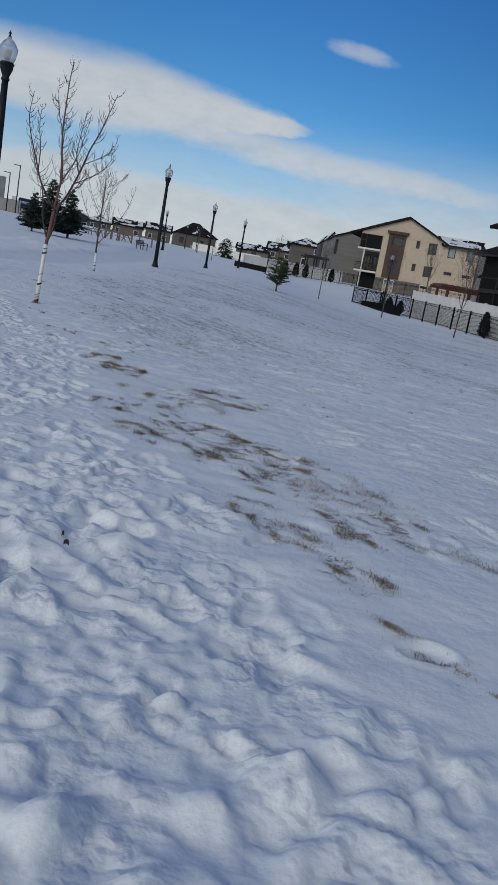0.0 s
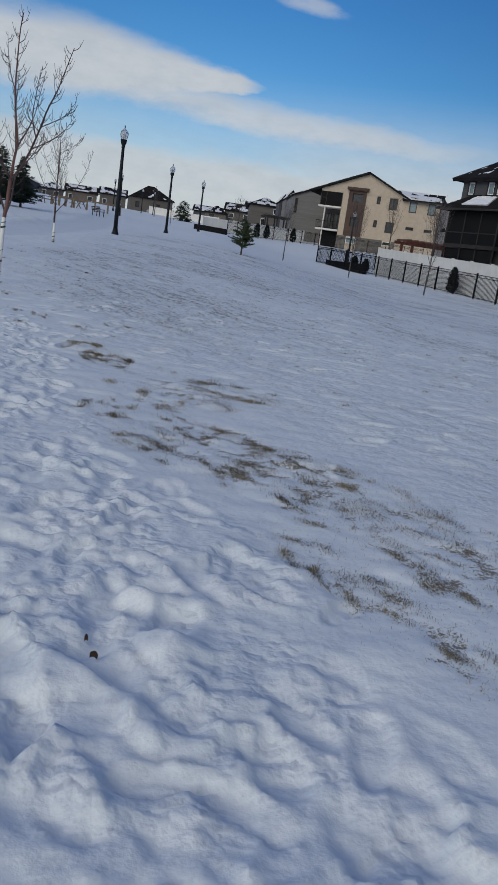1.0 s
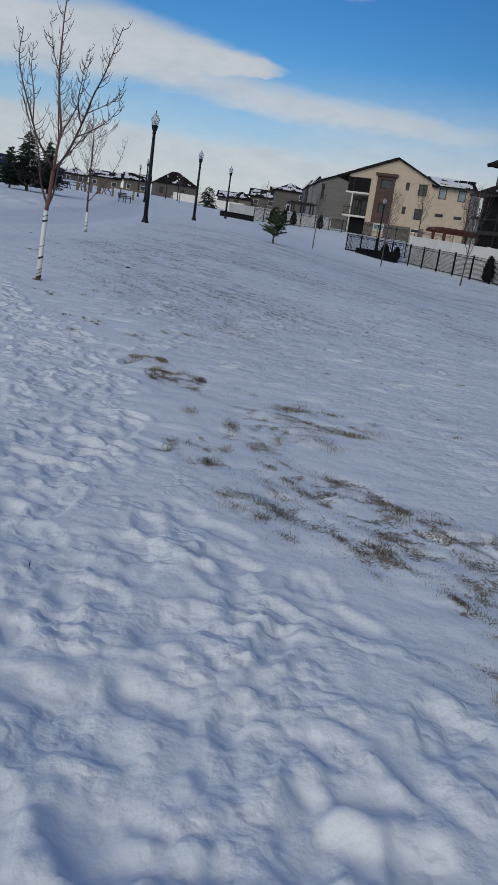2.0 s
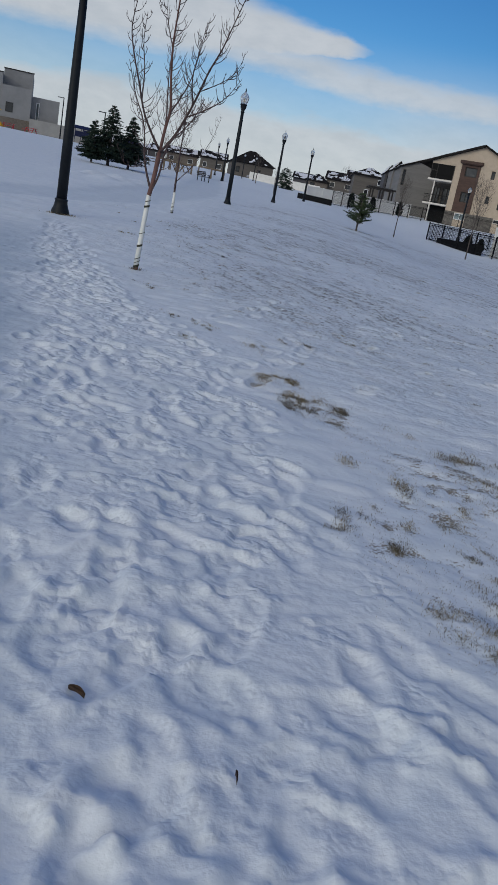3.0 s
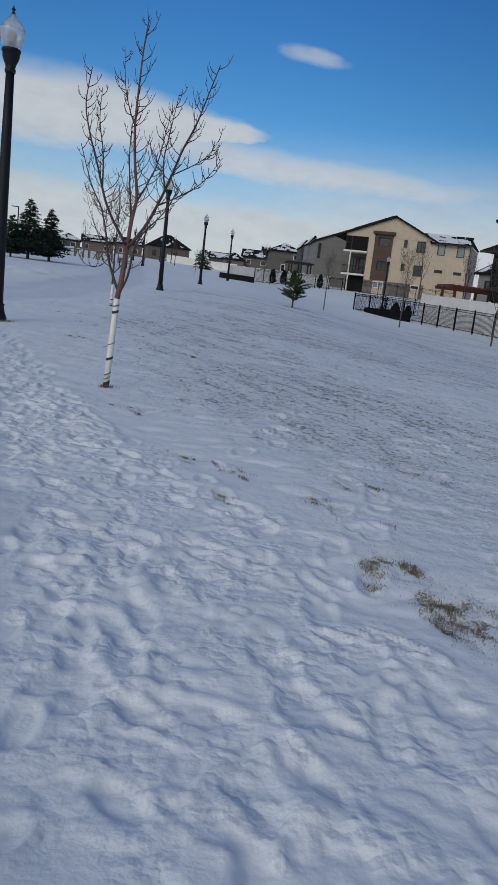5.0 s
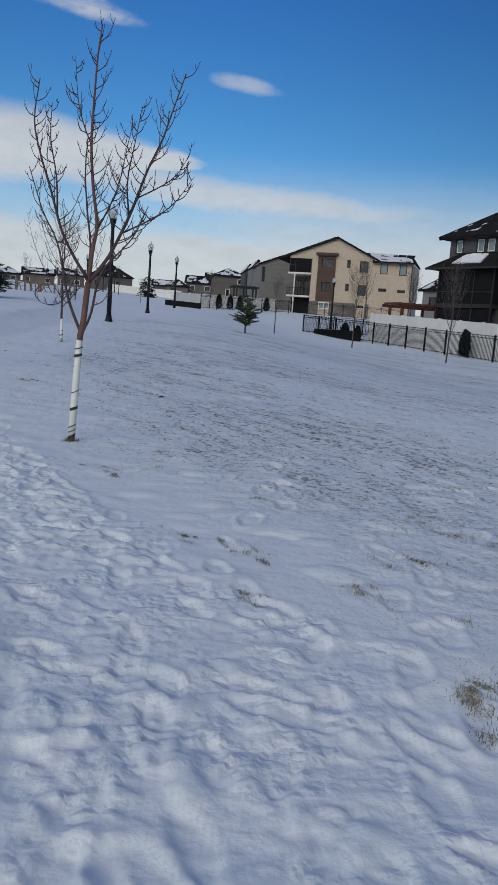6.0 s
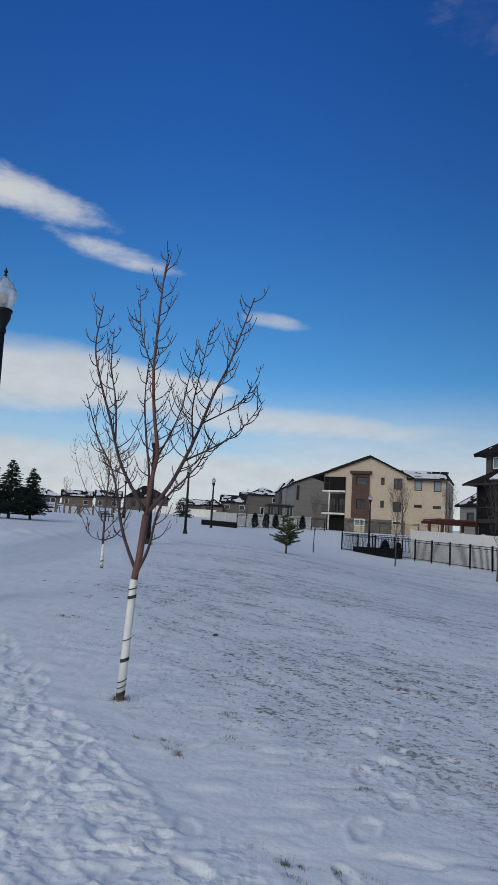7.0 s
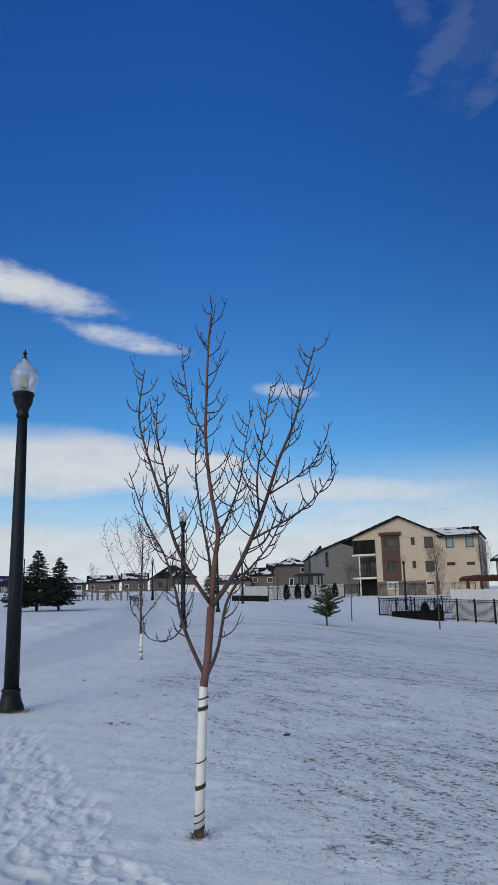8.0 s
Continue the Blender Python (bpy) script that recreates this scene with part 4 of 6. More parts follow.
def make_vinyl_fence(a, b, high, label, spacing=2.4):
    a, b = Vector(a), Vector(b)
    run = b - a
    n = max(1, round(run.length / spacing))
    step = run.length / n
    heading = math.degrees(math.atan2(run.y, run.x))
    fence = thing("vinyl_fence", pose(a.x, a.y, 0, 0, 0, heading), label, "fence", "white yard fences")
    for k in range(n + 1):
        z = float(base_height(a.x + run.x * k / n, a.y + run.y * k / n))
        bm = boxed((k * step - 0.065, k * step + 0.065, -0.065, 0.065, z - 0.2, z + high + 0.03), (k * step - 0.075, k * step + 0.075, -0.075, 0.075, z + high + 0.03, z + high + 0.06))
        part("post", bm, VINYL, fence)
        if k < n:
            z2 = float(base_height(a.x + run.x * (k + 1) / n, a.y + run.y * (k + 1) / n))
            bm = bmesh.new()
            prism(bm, [(z - 0.05, 0.05), (z + high, 0.05), (z2 + high, step - 0.05), (z2 - 0.05, step - 0.05)], -0.022, 0.022, lambda p, q, s: (k * step + q, s, p))
            panel = part("panel", bm, VINYL, fence)
            bm = bmesh.new()
            prism(bm, [(z + high - 0.14, 0.05), (z + high + 0.01, 0.05), (z2 + high + 0.01, step - 0.05), (z2 + high - 0.14, step - 0.05)], -0.035, 0.035, lambda p, q, s: (k * step + q, s, p))
            part("top_rail", bm, VINYL, panel)
    return fence


make_vinyl_fence((13.14, 63.57, 0), (20.2, 25.0, 0), 2.05, "white vinyl privacy fence behind the black fence")

# ---------------------------------------------------------------- houses


def wall_with_openings(u0, u1, z0, z1, openings, thick, place):
    """A wall as one mesh, with real rectangular openings; place(u, depth, z) gives the point."""
    us = sorted({u0, u1, *[o for q in openings for o in q[:2]]})
    zs = sorted({z0, z1, *[o for q in openings for o in q[2:4]]})
    bm = bmesh.new()
    for a, b in zip(us, us[1:]):
        start = None
        cells = []
        for c, d in zip(zs, zs[1:]):
            mu, mz = (a + b) / 2, (c + d) / 2
            inside = any(q[0] < mu < q[1] and q[2] < mz < q[3] for q in openings)
            if inside:
                if start is not None:
                    cells.append((start, c))
                start = None
            elif start is None:
                start = c
        if start is not None:
            cells.append((start, zs[-1]))
        for c, d in cells:
            prism(bm, [(a, c), (b, c), (b, d), (a, d)], 0.0, thick, lambda p, q, s: place(p, s, q))
    bmesh.ops.remove_doubles(bm, verts=bm.verts[:], dist=0.0005)
    return bm


def add_window(parent, u0, u1, z0, z1, place, frame_mat, pane_mat, bar=0.09, mullions=0, deep=0.06):
    """A window set in its opening: a frame with its bars, and panes."""
    bm = bmesh.new()
    bars = [(u0, u0 + bar, z0, z1), (u1 - bar, u1, z0, z1), (u0 + bar, u1 - bar, z0, z0 + bar), (u0 + bar, u1 - bar, z1 - bar, z1)]
    for k in range(mullions):
        m = u0 + (u1 - u0) * (k + 1) / (mullions + 1)
        bars.append((m - bar * 0.35, m + bar * 0.35, z0 + bar, z1 - bar))
    for a, b, c, d in bars:
        prism(bm, [(a, c), (b, c), (b, d), (a, d)], -0.03, deep + 0.04, lambda p, q, s: place(p, s, q))
    window = part("window", bm, frame_mat, parent)
    bm = bmesh.new()
    prism(bm, [(u0 + bar * 0.8, z0 + bar * 0.8), (u1 - bar * 0.8, z0 + bar * 0.8), (u1 - bar * 0.8, z1 - bar * 0.8), (u0 + bar * 0.8, z1 - bar * 0.8)], deep, deep + 0.02, lambda p, q, s: place(p, s, q))
    part("pane", bm, pane_mat, window)
    return window


def slab(corners, thick):
    """A sloping slab from four top corners."""
    bm = bmesh.new()
    c = [Vector(p) for p in corners]
    n = (c[1] - c[0]).cross(c[3] - c[0]).normalized()
    if n.z < 0:
        n = -n
    top = [bm.verts.new(p) for p in c]
    low = [bm.verts.new(p - n * thick) for p in c]
    bm.faces.new(top)
    bm.faces.new(low[::-1])
    for i in range(4):
        bm.faces.new((top[i], low[i], low[(i + 1) % 4], top[(i + 1) % 4]))
    bmesh.ops.recalc_face_normals(bm, faces=bm.faces[:])
    return bm


def snow_sheet(corners, inset, seed, thick=0.09, cover=0.62, cells=(34, 18)):
    """A patchy snow layer lying on a roof slope, its edge uneven."""
    c = [Vector(p) for p in corners]
    n = (c[1] - c[0]).cross(c[3] - c[0]).normalized()
    if n.z < 0:
        n = -n
    bm = bmesh.new()
    nu, nv = cells
    grid, keep = {}, {}
    at = lambda u, v: (c[0].lerp(c[1], u)).lerp(c[3].lerp(c[2], u), v)
    for i in range(nu + 1):
        for j in range(nv + 1):
            u, v = inset + (1 - 2 * inset) * i / nu, inset + (1 - 2 * inset) * j / nv
            h = thick * (0.35 + 0.9 * noise.noise(Vector((i * 0.16 + seed, j * 0.2, seed)))) + (0.05 if thick > 0.04 else 0.008)
            grid[i, j] = bm.verts.new(at(u, v) + n * max(h, 0.02))
    for i in range(nu):
        for j in range(nv):
            if noise.noise(Vector((i * 0.12 + 3 * seed, j * 0.15, 7.7 + seed))) * 0.8 + noise.noise(Vector((i * 0.41, j * 0.45, 2.2 + seed))) * 0.35 + 0.5 < cover:
                keep[i, j] = bm.faces.new((grid[i, j], grid[i + 1, j], grid[i + 1, j + 1], grid[i, j + 1]))
    if not keep:
        keep[0, 0] = bm.faces.new((grid[0, 0], grid[1, 0], grid[1, 1], grid[0, 1]))
    ext = bmesh.ops.extrude_face_region(bm, geom=list(keep.values()))
    bmesh.ops.translate(bm, vec=-n * 0.12, verts=[v for v in ext["geom"] if isinstance(v, bmesh.types.BMVert)])
    bmesh.ops.delete(bm, geom=[v for v in bm.verts if not v.link_faces], context="VERTS")
    bmesh.ops.recalc_face_normals(bm, faces=bm.faces[:])
    return bm


def make_house(x, y, z, heading, w, d, h, rise, label, wall, trim, openings=(), side_openings=(), roof="gable", group="houses beyond the park", over=0.45, snow=0.5, seed=1, pane=None):
    """A house with four walls, windows and a gable or hip roof. The front faces its own -y."""
    house = thing("house", pose(x, y, z, 0, 0, heading), label, "house", group)
    front = lambda u, s, q: (u, s, q)
    left = lambda u, s, q: (s, d - u, q)
    t = 0.25
    part("front_wall", wall_with_openings(0, w, -2, h, openings, t, front), wall, house)
    part("left_wall", wall_with_openings(0, d - t, -2, h, side_openings, t, left), wall, house)
    part("back_wall", boxed((t, w, d - t, d, -2, h)), wall, house)
    part("right_wall", boxed((w - t, w, t, d - t, -2, h)), wall, house)
    for q in openings:
        add_window(house, *q[:4], front, trim, pane or PANE, mullions=q[4] if len(q) > 4 else 0)
    for q in side_openings:
        add_window(house, *q[:4], left, trim, pane or PANE, mullions=q[4] if len(q) > 4 else 0)
    e = h - over * rise / (d / 2)
    if roof == "gable":           # ridge along x
        a = [(-over, -over, e), (w + over, -over, e), (w + over, d / 2, h + rise), (-over, d / 2, h + rise)]
        b = [(-over, d + over, e), (w + over, d + over, e), (w + over, d / 2, h + rise), (-over, d / 2, h + rise)]
        for s0, s1 in ((0.0, t), (w - t, w)):
            bm = bmesh.new()
            prism(bm, [(t, h), (d - t, h), (d / 2, h + rise - 0.2)], s0, s1, lambda p, q, s: (s, p, q))
            part("gable_wall", bm, wall, house)
    elif roof == "front_gable":   # ridge along y
        e = h - over * rise / (w / 2)
        a = [(-over, -over, e), (-over, d + over, e), (w / 2, d + over, h + rise), (w / 2, -over, h + rise)]
        b = [(w + over, -over, e), (w + over, d + over, e), (w / 2, d + over, h + rise), (w / 2, -over, h + rise)]
        bm = bmesh.new()
        prism(bm, [(0, h), (w, h), (w / 2, h + rise - 0.2)], 0, t, lambda p, q, s: (p, s, q))
        part("gable_wall", bm, wall, house)
    else:                          # hip
        r0, r1 = min(w, d) * 0.45, w - min(w, d) * 0.45
        a = [(-over, -over, e), (w + over, -over, e), (r1, d / 2, h + rise), (r0, d / 2, h + rise)]
        b = [(-over, d + over, e), (w + over, d + over, e), (r1, d / 2, h + rise), (r0, d / 2, h + rise)]
        for xe, xr in ((-over, r0), (w + over, r1)):
            bm = slab([(xe, -over, e), (xe, d + over, e), (xr, d / 2 + 0.01, h + rise), (xr, d / 2 - 0.01, h + rise)], 0.22)
            part("roof_end", bm, SHINGLE, house)
    for k, c in enumerate((a, b)):
        slope = part("roof_slope", slab(c, 0.22), SHINGLE, house)
        if snow:
            part("roof_snow", snow_sheet(c, 0.06, seed + 3 * k, cover=snow), SNOW, slope, "patchy snow left on the shingles")
    return house


def make_beige_house():
    """The large stuccoed house with its brown bay panel, loggia and low wing roof."""
    house = thing("house", pose(15.26, 112.6, 0, 0, 0, -23.43), "large beige stucco house with brown panel, balconies and snowy roof", "house", "houses beyond the park")
    front = lambda u, s, q: (u, s, q)
    wins = [(7.06, 7.53, 10.02, 11.0), (8.78, 9.9, 9.5, 10.96), (11.5, 12.48, 9.42, 10.86), (14.0, 14.97, 9.35, 10.8),
            (7.07, 7.54, 7.0, 7.95), (8.75, 9.85, 6.48, 7.88), (11.48, 12.52, 7.17, 7.57), (13.94, 14.97, 7.12, 7.5), (8.68, 9.83, 4.78, 5.32)]
    bay = [(3.69, 5.25, 9.9, 11.06), (3.83, 5.05, 6.73, 8.0)]
    low = [(3.62, 5.04, 4.48, 5.33)]
    part("front_wall", wall_with_openings(2.3, 15.55, 3.0, 11.0, wins + bay + low, 0.25, front), STUCCO, house)
    for k, q in enumerate(wins):
        pane = PALE_PANE if k in (2, 3) else PANE
        add_window(house, *q, front, DARK_TRIM if k != 8 else LIGHT_TRIM, pane, mullions=1 if k == 1 else 0)
    bm = bmesh.new()
    prism(bm, [(-0.75, 11.0), (-0.75, 11.3), (5.6, 13.72), (11.25, 11.0)], 0, 0.25, lambda p, q, s: (p, s, q))
    part("gable_wall", bm, STUCCO, house)
    part("right_wall", boxed((15.3, 15.55, 0.25, 11, 3.0, 11.0)), STUCCO, house)
    part("back_wall", boxed((-0.75, 15.3, 10.75, 11, 3.0, 11.2)), STUCCO, house)
    left = lambda u, s, q: (-0.75 + s, 10.75 - u, q)
    side = [(5.4, 6.1, 9.6, 10.9), (2.0, 3.2, 9.4, 10.8), (2.0, 3.2, 6.6, 8.0)]
    part("left_wall", wall_with_openings(0, 7.6, 3.0, 11.2, side, 0.25, left), TAUPE_SIDING, house)
    for q in side:
        add_window(house, *q, left, LIGHT_TRIM, PALE_PANE)
    # brown bay panel with its heavy cornice
    bm = wall_with_openings(3.15, 5.55, 5.48, 11.5, bay, 0.14, lambda u, s, q: (u, s - 0.14, q))
    bay_panel = part("bay_panel", bm, BROWN_PANEL, house, "tall dark brown cladding panel")
    for q in bay:
        add_window(bay_panel, *q, front, DARK_TRIM, PANE, mullions=1 if q[2] < 9 else 0)
    part("cornice", boxed((2.9, 5.82, -0.55, 0.0, 11.5, 11.82), (3.0, 5.72, -0.45, 0.0, 11.4, 11.5)), BROWN_PANEL, house, "projecting dark brown cornice")
    part("stone_base", boxed((2.3, 3.58, -0.07, -0.003, 3.0, 5.42), (5.08, 8.64, -0.07, -0.003, 3.0, 5.42), (9.87, 10.4, -0.07, -0.003, 3.0, 5.42)), STONE, house)
    add_window(house, *low[0], front, WHITE_TRIM, PALE_PANE, mullions=1)
    # loggia: slabs, posts, screens, doors, railing
    part("balcony_slab", boxed((-0.9, 2.3, -0.25, 3.1, 8.9, 9.12)), LIGHT_TRIM, house)
    part("balcony_slab", boxed((-0.9, 2.3, -0.25, 3.1, 5.86, 6.08)), LIGHT_TRIM, house)
    part("post", boxed((0.0, 0.16, -0.18, -0.02, 3.0, 5.86)), LIGHT_TRIM, house)
    part("post", boxed((0.0, 0.16, -0.18, -0.02, 6.08, 8.9)), LIGHT_TRIM, house)
    part("loggia_wall", boxed((-0.75, 2.3, 2.9, 3.1, 3.0, 5.86), (-0.75, 2.3, 2.9, 3.1, 6.08, 8.9), (-0.75, 2.3, 2.9, 3.1, 9.12, 11.2)), TAUPE_SIDING, house)
    screen = part("porch_screen", boxed((-0.68, 2.24, 0.0, 0.03, 9.14, 10.98)), SCREEN, house, "dark insect screen across the upper balcony")
    part("screen_frame", boxed((-0.75, -0.66, -0.05, 0.05, 9.12, 10.98), (0.02, 0.1, -0.05, -0.003, 9.12, 10.98), (2.2, 2.3, -0.05, 0.05, 9.12, 10.98), (-0.66, 0.02, -0.05, -0.003, 10.1, 10.18)), DARK_TRIM, screen)
    for a, b in ((-0.55, 0.35), (0.65, 2.0)):
        add_window(house, a, b, 6.1, 8.3, lambda u, s, q: (u, s + 2.78, q), DARK_TRIM, PANE, mullions=1)
    rail = part("railing", boxed((-0.9, 2.25, -0.2, -0.15, 7.05, 7.12), (-0.9, 2.25, -0.2, -0.15, 6.15, 6.2)), IRON, house)
    bm = bmesh.new()
    for k in range(26):
        u = -0.88 + 3.1 * k / 25
        box(bm, u - 0.01, u + 0.01, -0.19, -0.16, 6.2, 7.05)
    tagged(part("baluster_row", bm, IRON, rail), kind="stuff")
    # near-black sheet ahead of the loggia wall, below the lower balcony
    part("under_deck", boxed((-0.6, 2.3, 1.6, 1.75, 3.0, 5.86)), SCREEN, house, "near-black sheet set back under the balcony")
    # gable roof
    ov = 0.5
    ridge, eave_l, eave_r = (5.6, 13.98), (-2.4, 10.95), (11.6, 11.05)
    lc = [(eave_l[0], -ov, eave_l[1]), (eave_l[0], 11.5, eave_l[1]), (ridge[0], 11.5, ridge[1]), (ridge[0], -ov, ridge[1])]
    rc = [(eave_r[0], -ov, eave_r[1]), (eave_r[0], 11.5, eave_r[1]), (ridge[0], 11.5, ridge[1]), (ridge[0], -ov, ridge[1])]
    a = part("roof_slope", slab(lc, 0.24), SHINGLE, house)
    part("roof_snow", snow_sheet(lc, 0.05, 2, cover=0.6), SNOW, a)
    for k in range(6):
        s = 0.30 + 0.11 * k
        x0, z0 = eave_l[0] + (ridge[0] - eave_l[0]) * s, eave_l[1] + (ridge[1] - eave_l[1]) * s
        x1, z1 = eave_l[0] + (ridge[0] - eave_l[0]) * (s + 0.095), eave_l[1] + (ridge[1] - eave_l[1]) * (s + 0.095)
        part("solar_panel", slab([(x0, 0.3, z0 + 0.2), (x0, 2.4, z0 + 0.2), (x1, 2.4, z1 + 0.2), (x1, 0.3, z1 + 0.2)], 0.05), SHINGLE, a, "dark solar panel on the slope")
    part("roof_slope", slab(rc, 0.24), SHINGLE, house)
    wc = [(10.6, -0.55, 10.98), (16.0, -0.55, 10.98), (15.2, 3.6, 12.25), (9.0, 3.6, 12.45)]
    wing = part("wing_roof", slab(wc, 0.26), SHINGLE, house)
    part("roof_snow", snow_sheet(wc, 0.05, 5, thick=0.1, cover=0.8), SNOW, wing, "snow lying on the low wing roof")
    for k in range(4):
        u = 11.1 + 1.15 * k
        part("solar_panel", slab([(u, 2.1, 11.94), (u + 1.05, 2.1, 11.92), (u + 1.0, 3.3, 12.31), (u - 0.05, 3.3, 12.33)], 0.06), SHINGLE, wing, "dark solar panel above the snow")
    part("wing_roof_end", slab([(16.0, -0.55, 10.98), (16.0, 8.0, 10.98), (15.2, 4.2, 12.24), (15.2, 3.6, 12.25)], 0.24), SHINGLE, house)
    part("gutter", boxed((11.3, 16.05, -0.66, -0.56, 10.72, 10.86)), DARK_TRIM, house)
    part("downpipe", boxed((15.6, 15.7, -0.1, -0.02, 3.5, 10.7)), DARK_TRIM, house)
    return house


make_beige_house()


def make_sunroom_house():
    """The tall grey and beige house with a screened sunroom on its park side."""
    house = thing("house", pose(19.6, 66.1, 0, 0, 0, -61.9), "tall grey house with dark screened sunroom and beige side wall", "house", "houses beyond the park")
    front = lambda u, s, q: (u, s, q)
    wins = [(0.55, 1.35, 7.95, 9.12), (2.55, 3.4, 7.95, 9.12), (3.5, 4.4, 7.95, 9.12), (4.5, 5.4, 7.95, 9.12)]
    part("front_wall", wall_with_openings(0, 5.8, 0.0, 9.4, wins, 0.25, front), GREY_SIDING, house)
    for q in wins:
        add_window(house, *q, front, DARK_TRIM, PALE_PANE, bar=0.12)
        part("sash", boxed((q[0] + 0.12, q[0] + 0.18, 0.0, 0.05, q[2] + 0.12, q[3] - 0.12), (q[1] - 0.18, q[1] - 0.12, 0.0, 0.05, q[2] + 0.12, q[3] - 0.12),
                           (q[0] + 0.18, q[1] - 0.18, 0.0, 0.05, q[3] - 0.2, q[3] - 0.12), (q[0] + 0.18, q[1] - 0.18, 0.0, 0.05, q[2] + 0.12, q[2] + 0.2)), WHITE_TRIM, house)
    side = lambda u, s, q: (5.8 - s, u, q)
    sw = [(1.4, 3.2, 6.35, 6.95)]
    part("side_wall", wall_with_openings(0.25, 10.0, 0.0, 9.4, sw, 0.25, side), TAN_STUCCO, house, "beige stucco side wall")
    add_window(house, *sw[0], side, WHITE_TRIM, PANE)
    part("window_trim", boxed((5.803, 5.86, 1.2, 3.4, 6.95, 7.12), (5.803, 5.86, 1.2, 3.4, 6.18, 6.35)), WHITE_TRIM, house)
    bm = bmesh.new()
    prism(bm, [(0.25, 9.4), (9.75, 9.4), (5.0, 12.2)], 5.55, 5.8, lambda p, q, s: (s, p, q))
    part("gable_wall", bm, TAN_STUCCO, house)
    part("far_wall", boxed((0.0, 0.25, 0.25, 10.0, 0.0, 9.4)), GREY_SIDING, house)
    part("back_wall", boxed((0.25, 5.55, 9.75, 10.0, 0.0, 9.4)), GREY_SIDING, house)
    a = [(-0.7, -0.7, 9.25), (6.4, -0.7, 9.25), (6.4, 5.0, 12.55), (2.6, 5.0, 12.55)]
    slope = part("roof_slope", slab(a, 0.28), SHINGLE, house)
    part("roof_snow", snow_sheet(a, 0.05, 9, thick=0.02, cover=0.1, cells=(70, 30)), SNOW, slope, "thin patchy snow on the shingles")
    part("roof_slope", slab([(-0.7, 10.7, 9.25), (6.4, 10.7, 9.25), (6.4, 5.0, 12.55), (2.6, 5.0, 12.55)], 0.28), SHINGLE, house)
    part("roof_end", slab([(-0.7, -0.7, 9.25), (-0.7, 10.7, 9.25), (2.6, 5.02, 12.55), (2.6, 4.98, 12.55)], 0.28), SHINGLE, house)
    bm = bmesh.new()
    lathe(bm, [(0.16, 12.1), (0.16, 12.85), (0.24, 12.87), (0.24, 13.05), (0.1, 13.12)], 12, (4.4, 4.4))
    part("roof_vent", bm, DARK_TRIM, house)
    # sunroom on its deck
    room = part("sunroom", boxed((0.0, 5.3, -1.0, -0.02, 3.85, 4.15)), DARK_TRIM, house, "dark screened sunroom raised on a deck")
    for a0, a1 in ((0.08, 1.8), (1.88, 3.46), (3.54, 5.22)):
        part("screen", boxed((a0, a1, -0.95, -0.92, 4.15, 6.75)), SCREEN, room)
    part("screen", boxed((5.23, 5.26, -0.9, -0.05, 4.15, 6.75)), SCREEN, room)
    part("screen", boxed((0.02, 0.05, -0.9, -0.05, 4.15, 6.75)), SCREEN, room)
    for u in (0.04, 1.84, 3.5, 5.26):
        part("post", boxed((u - 0.05, u + 0.05, -1.0, -0.9, 0.5, 6.75)), DARK_TRIM, room)
    part("mid_rail", boxed((0.1, 5.2, -0.99, -0.955, 5.0, 5.08)), DARK_TRIM, room)
    part("deck_skirt", boxed((0.1, 5.2, -0.8, -0.7, 0.5, 3.8)), SCREEN, room)
    e, r = 6.85, 8.05
    fr = [(-0.7, -1.7, e), (6.0, -1.7, e), (4.5, -0.02, r), (1.3, -0.02, r)]
    lean = part("sunroom_roof", slab(fr, 0.2), SHINGLE, house)
    part("roof_snow", snow_sheet([(1.5, -1.4, e + 0.24), (4.3, -1.4, e + 0.24), (4.1, -0.3, r - 0.18), (2.0, -0.3, r - 0.18)], 0.02, 4, thick=0.07, cover=1.6), SNOW, lean, "thick snow lying on the sunroom roof")
    part("roof_end", slab([(-0.7, -1.7, e), (-0.7, -0.02, e), (1.3, -0.021, r), (1.3, -0.02, r)], 0.2), SHINGLE, house)
    part("roof_end", slab([(6.0, -1.7, e), (6.0, -0.02, e), (4.5, -0.021, r), (4.5, -0.02, r)], 0.2), SHINGLE, house)
    part("gutter", boxed((-0.75, 6.05, -1.8, -1.7, e - 0.2, e - 0.04)), DARK_TRIM, house)
    part("downpipe", boxed((5.86, 5.94, -0.12, -0.04, 1.0, 9.2)), DARK_TRIM, house)
    return house


make_sunroom_house()


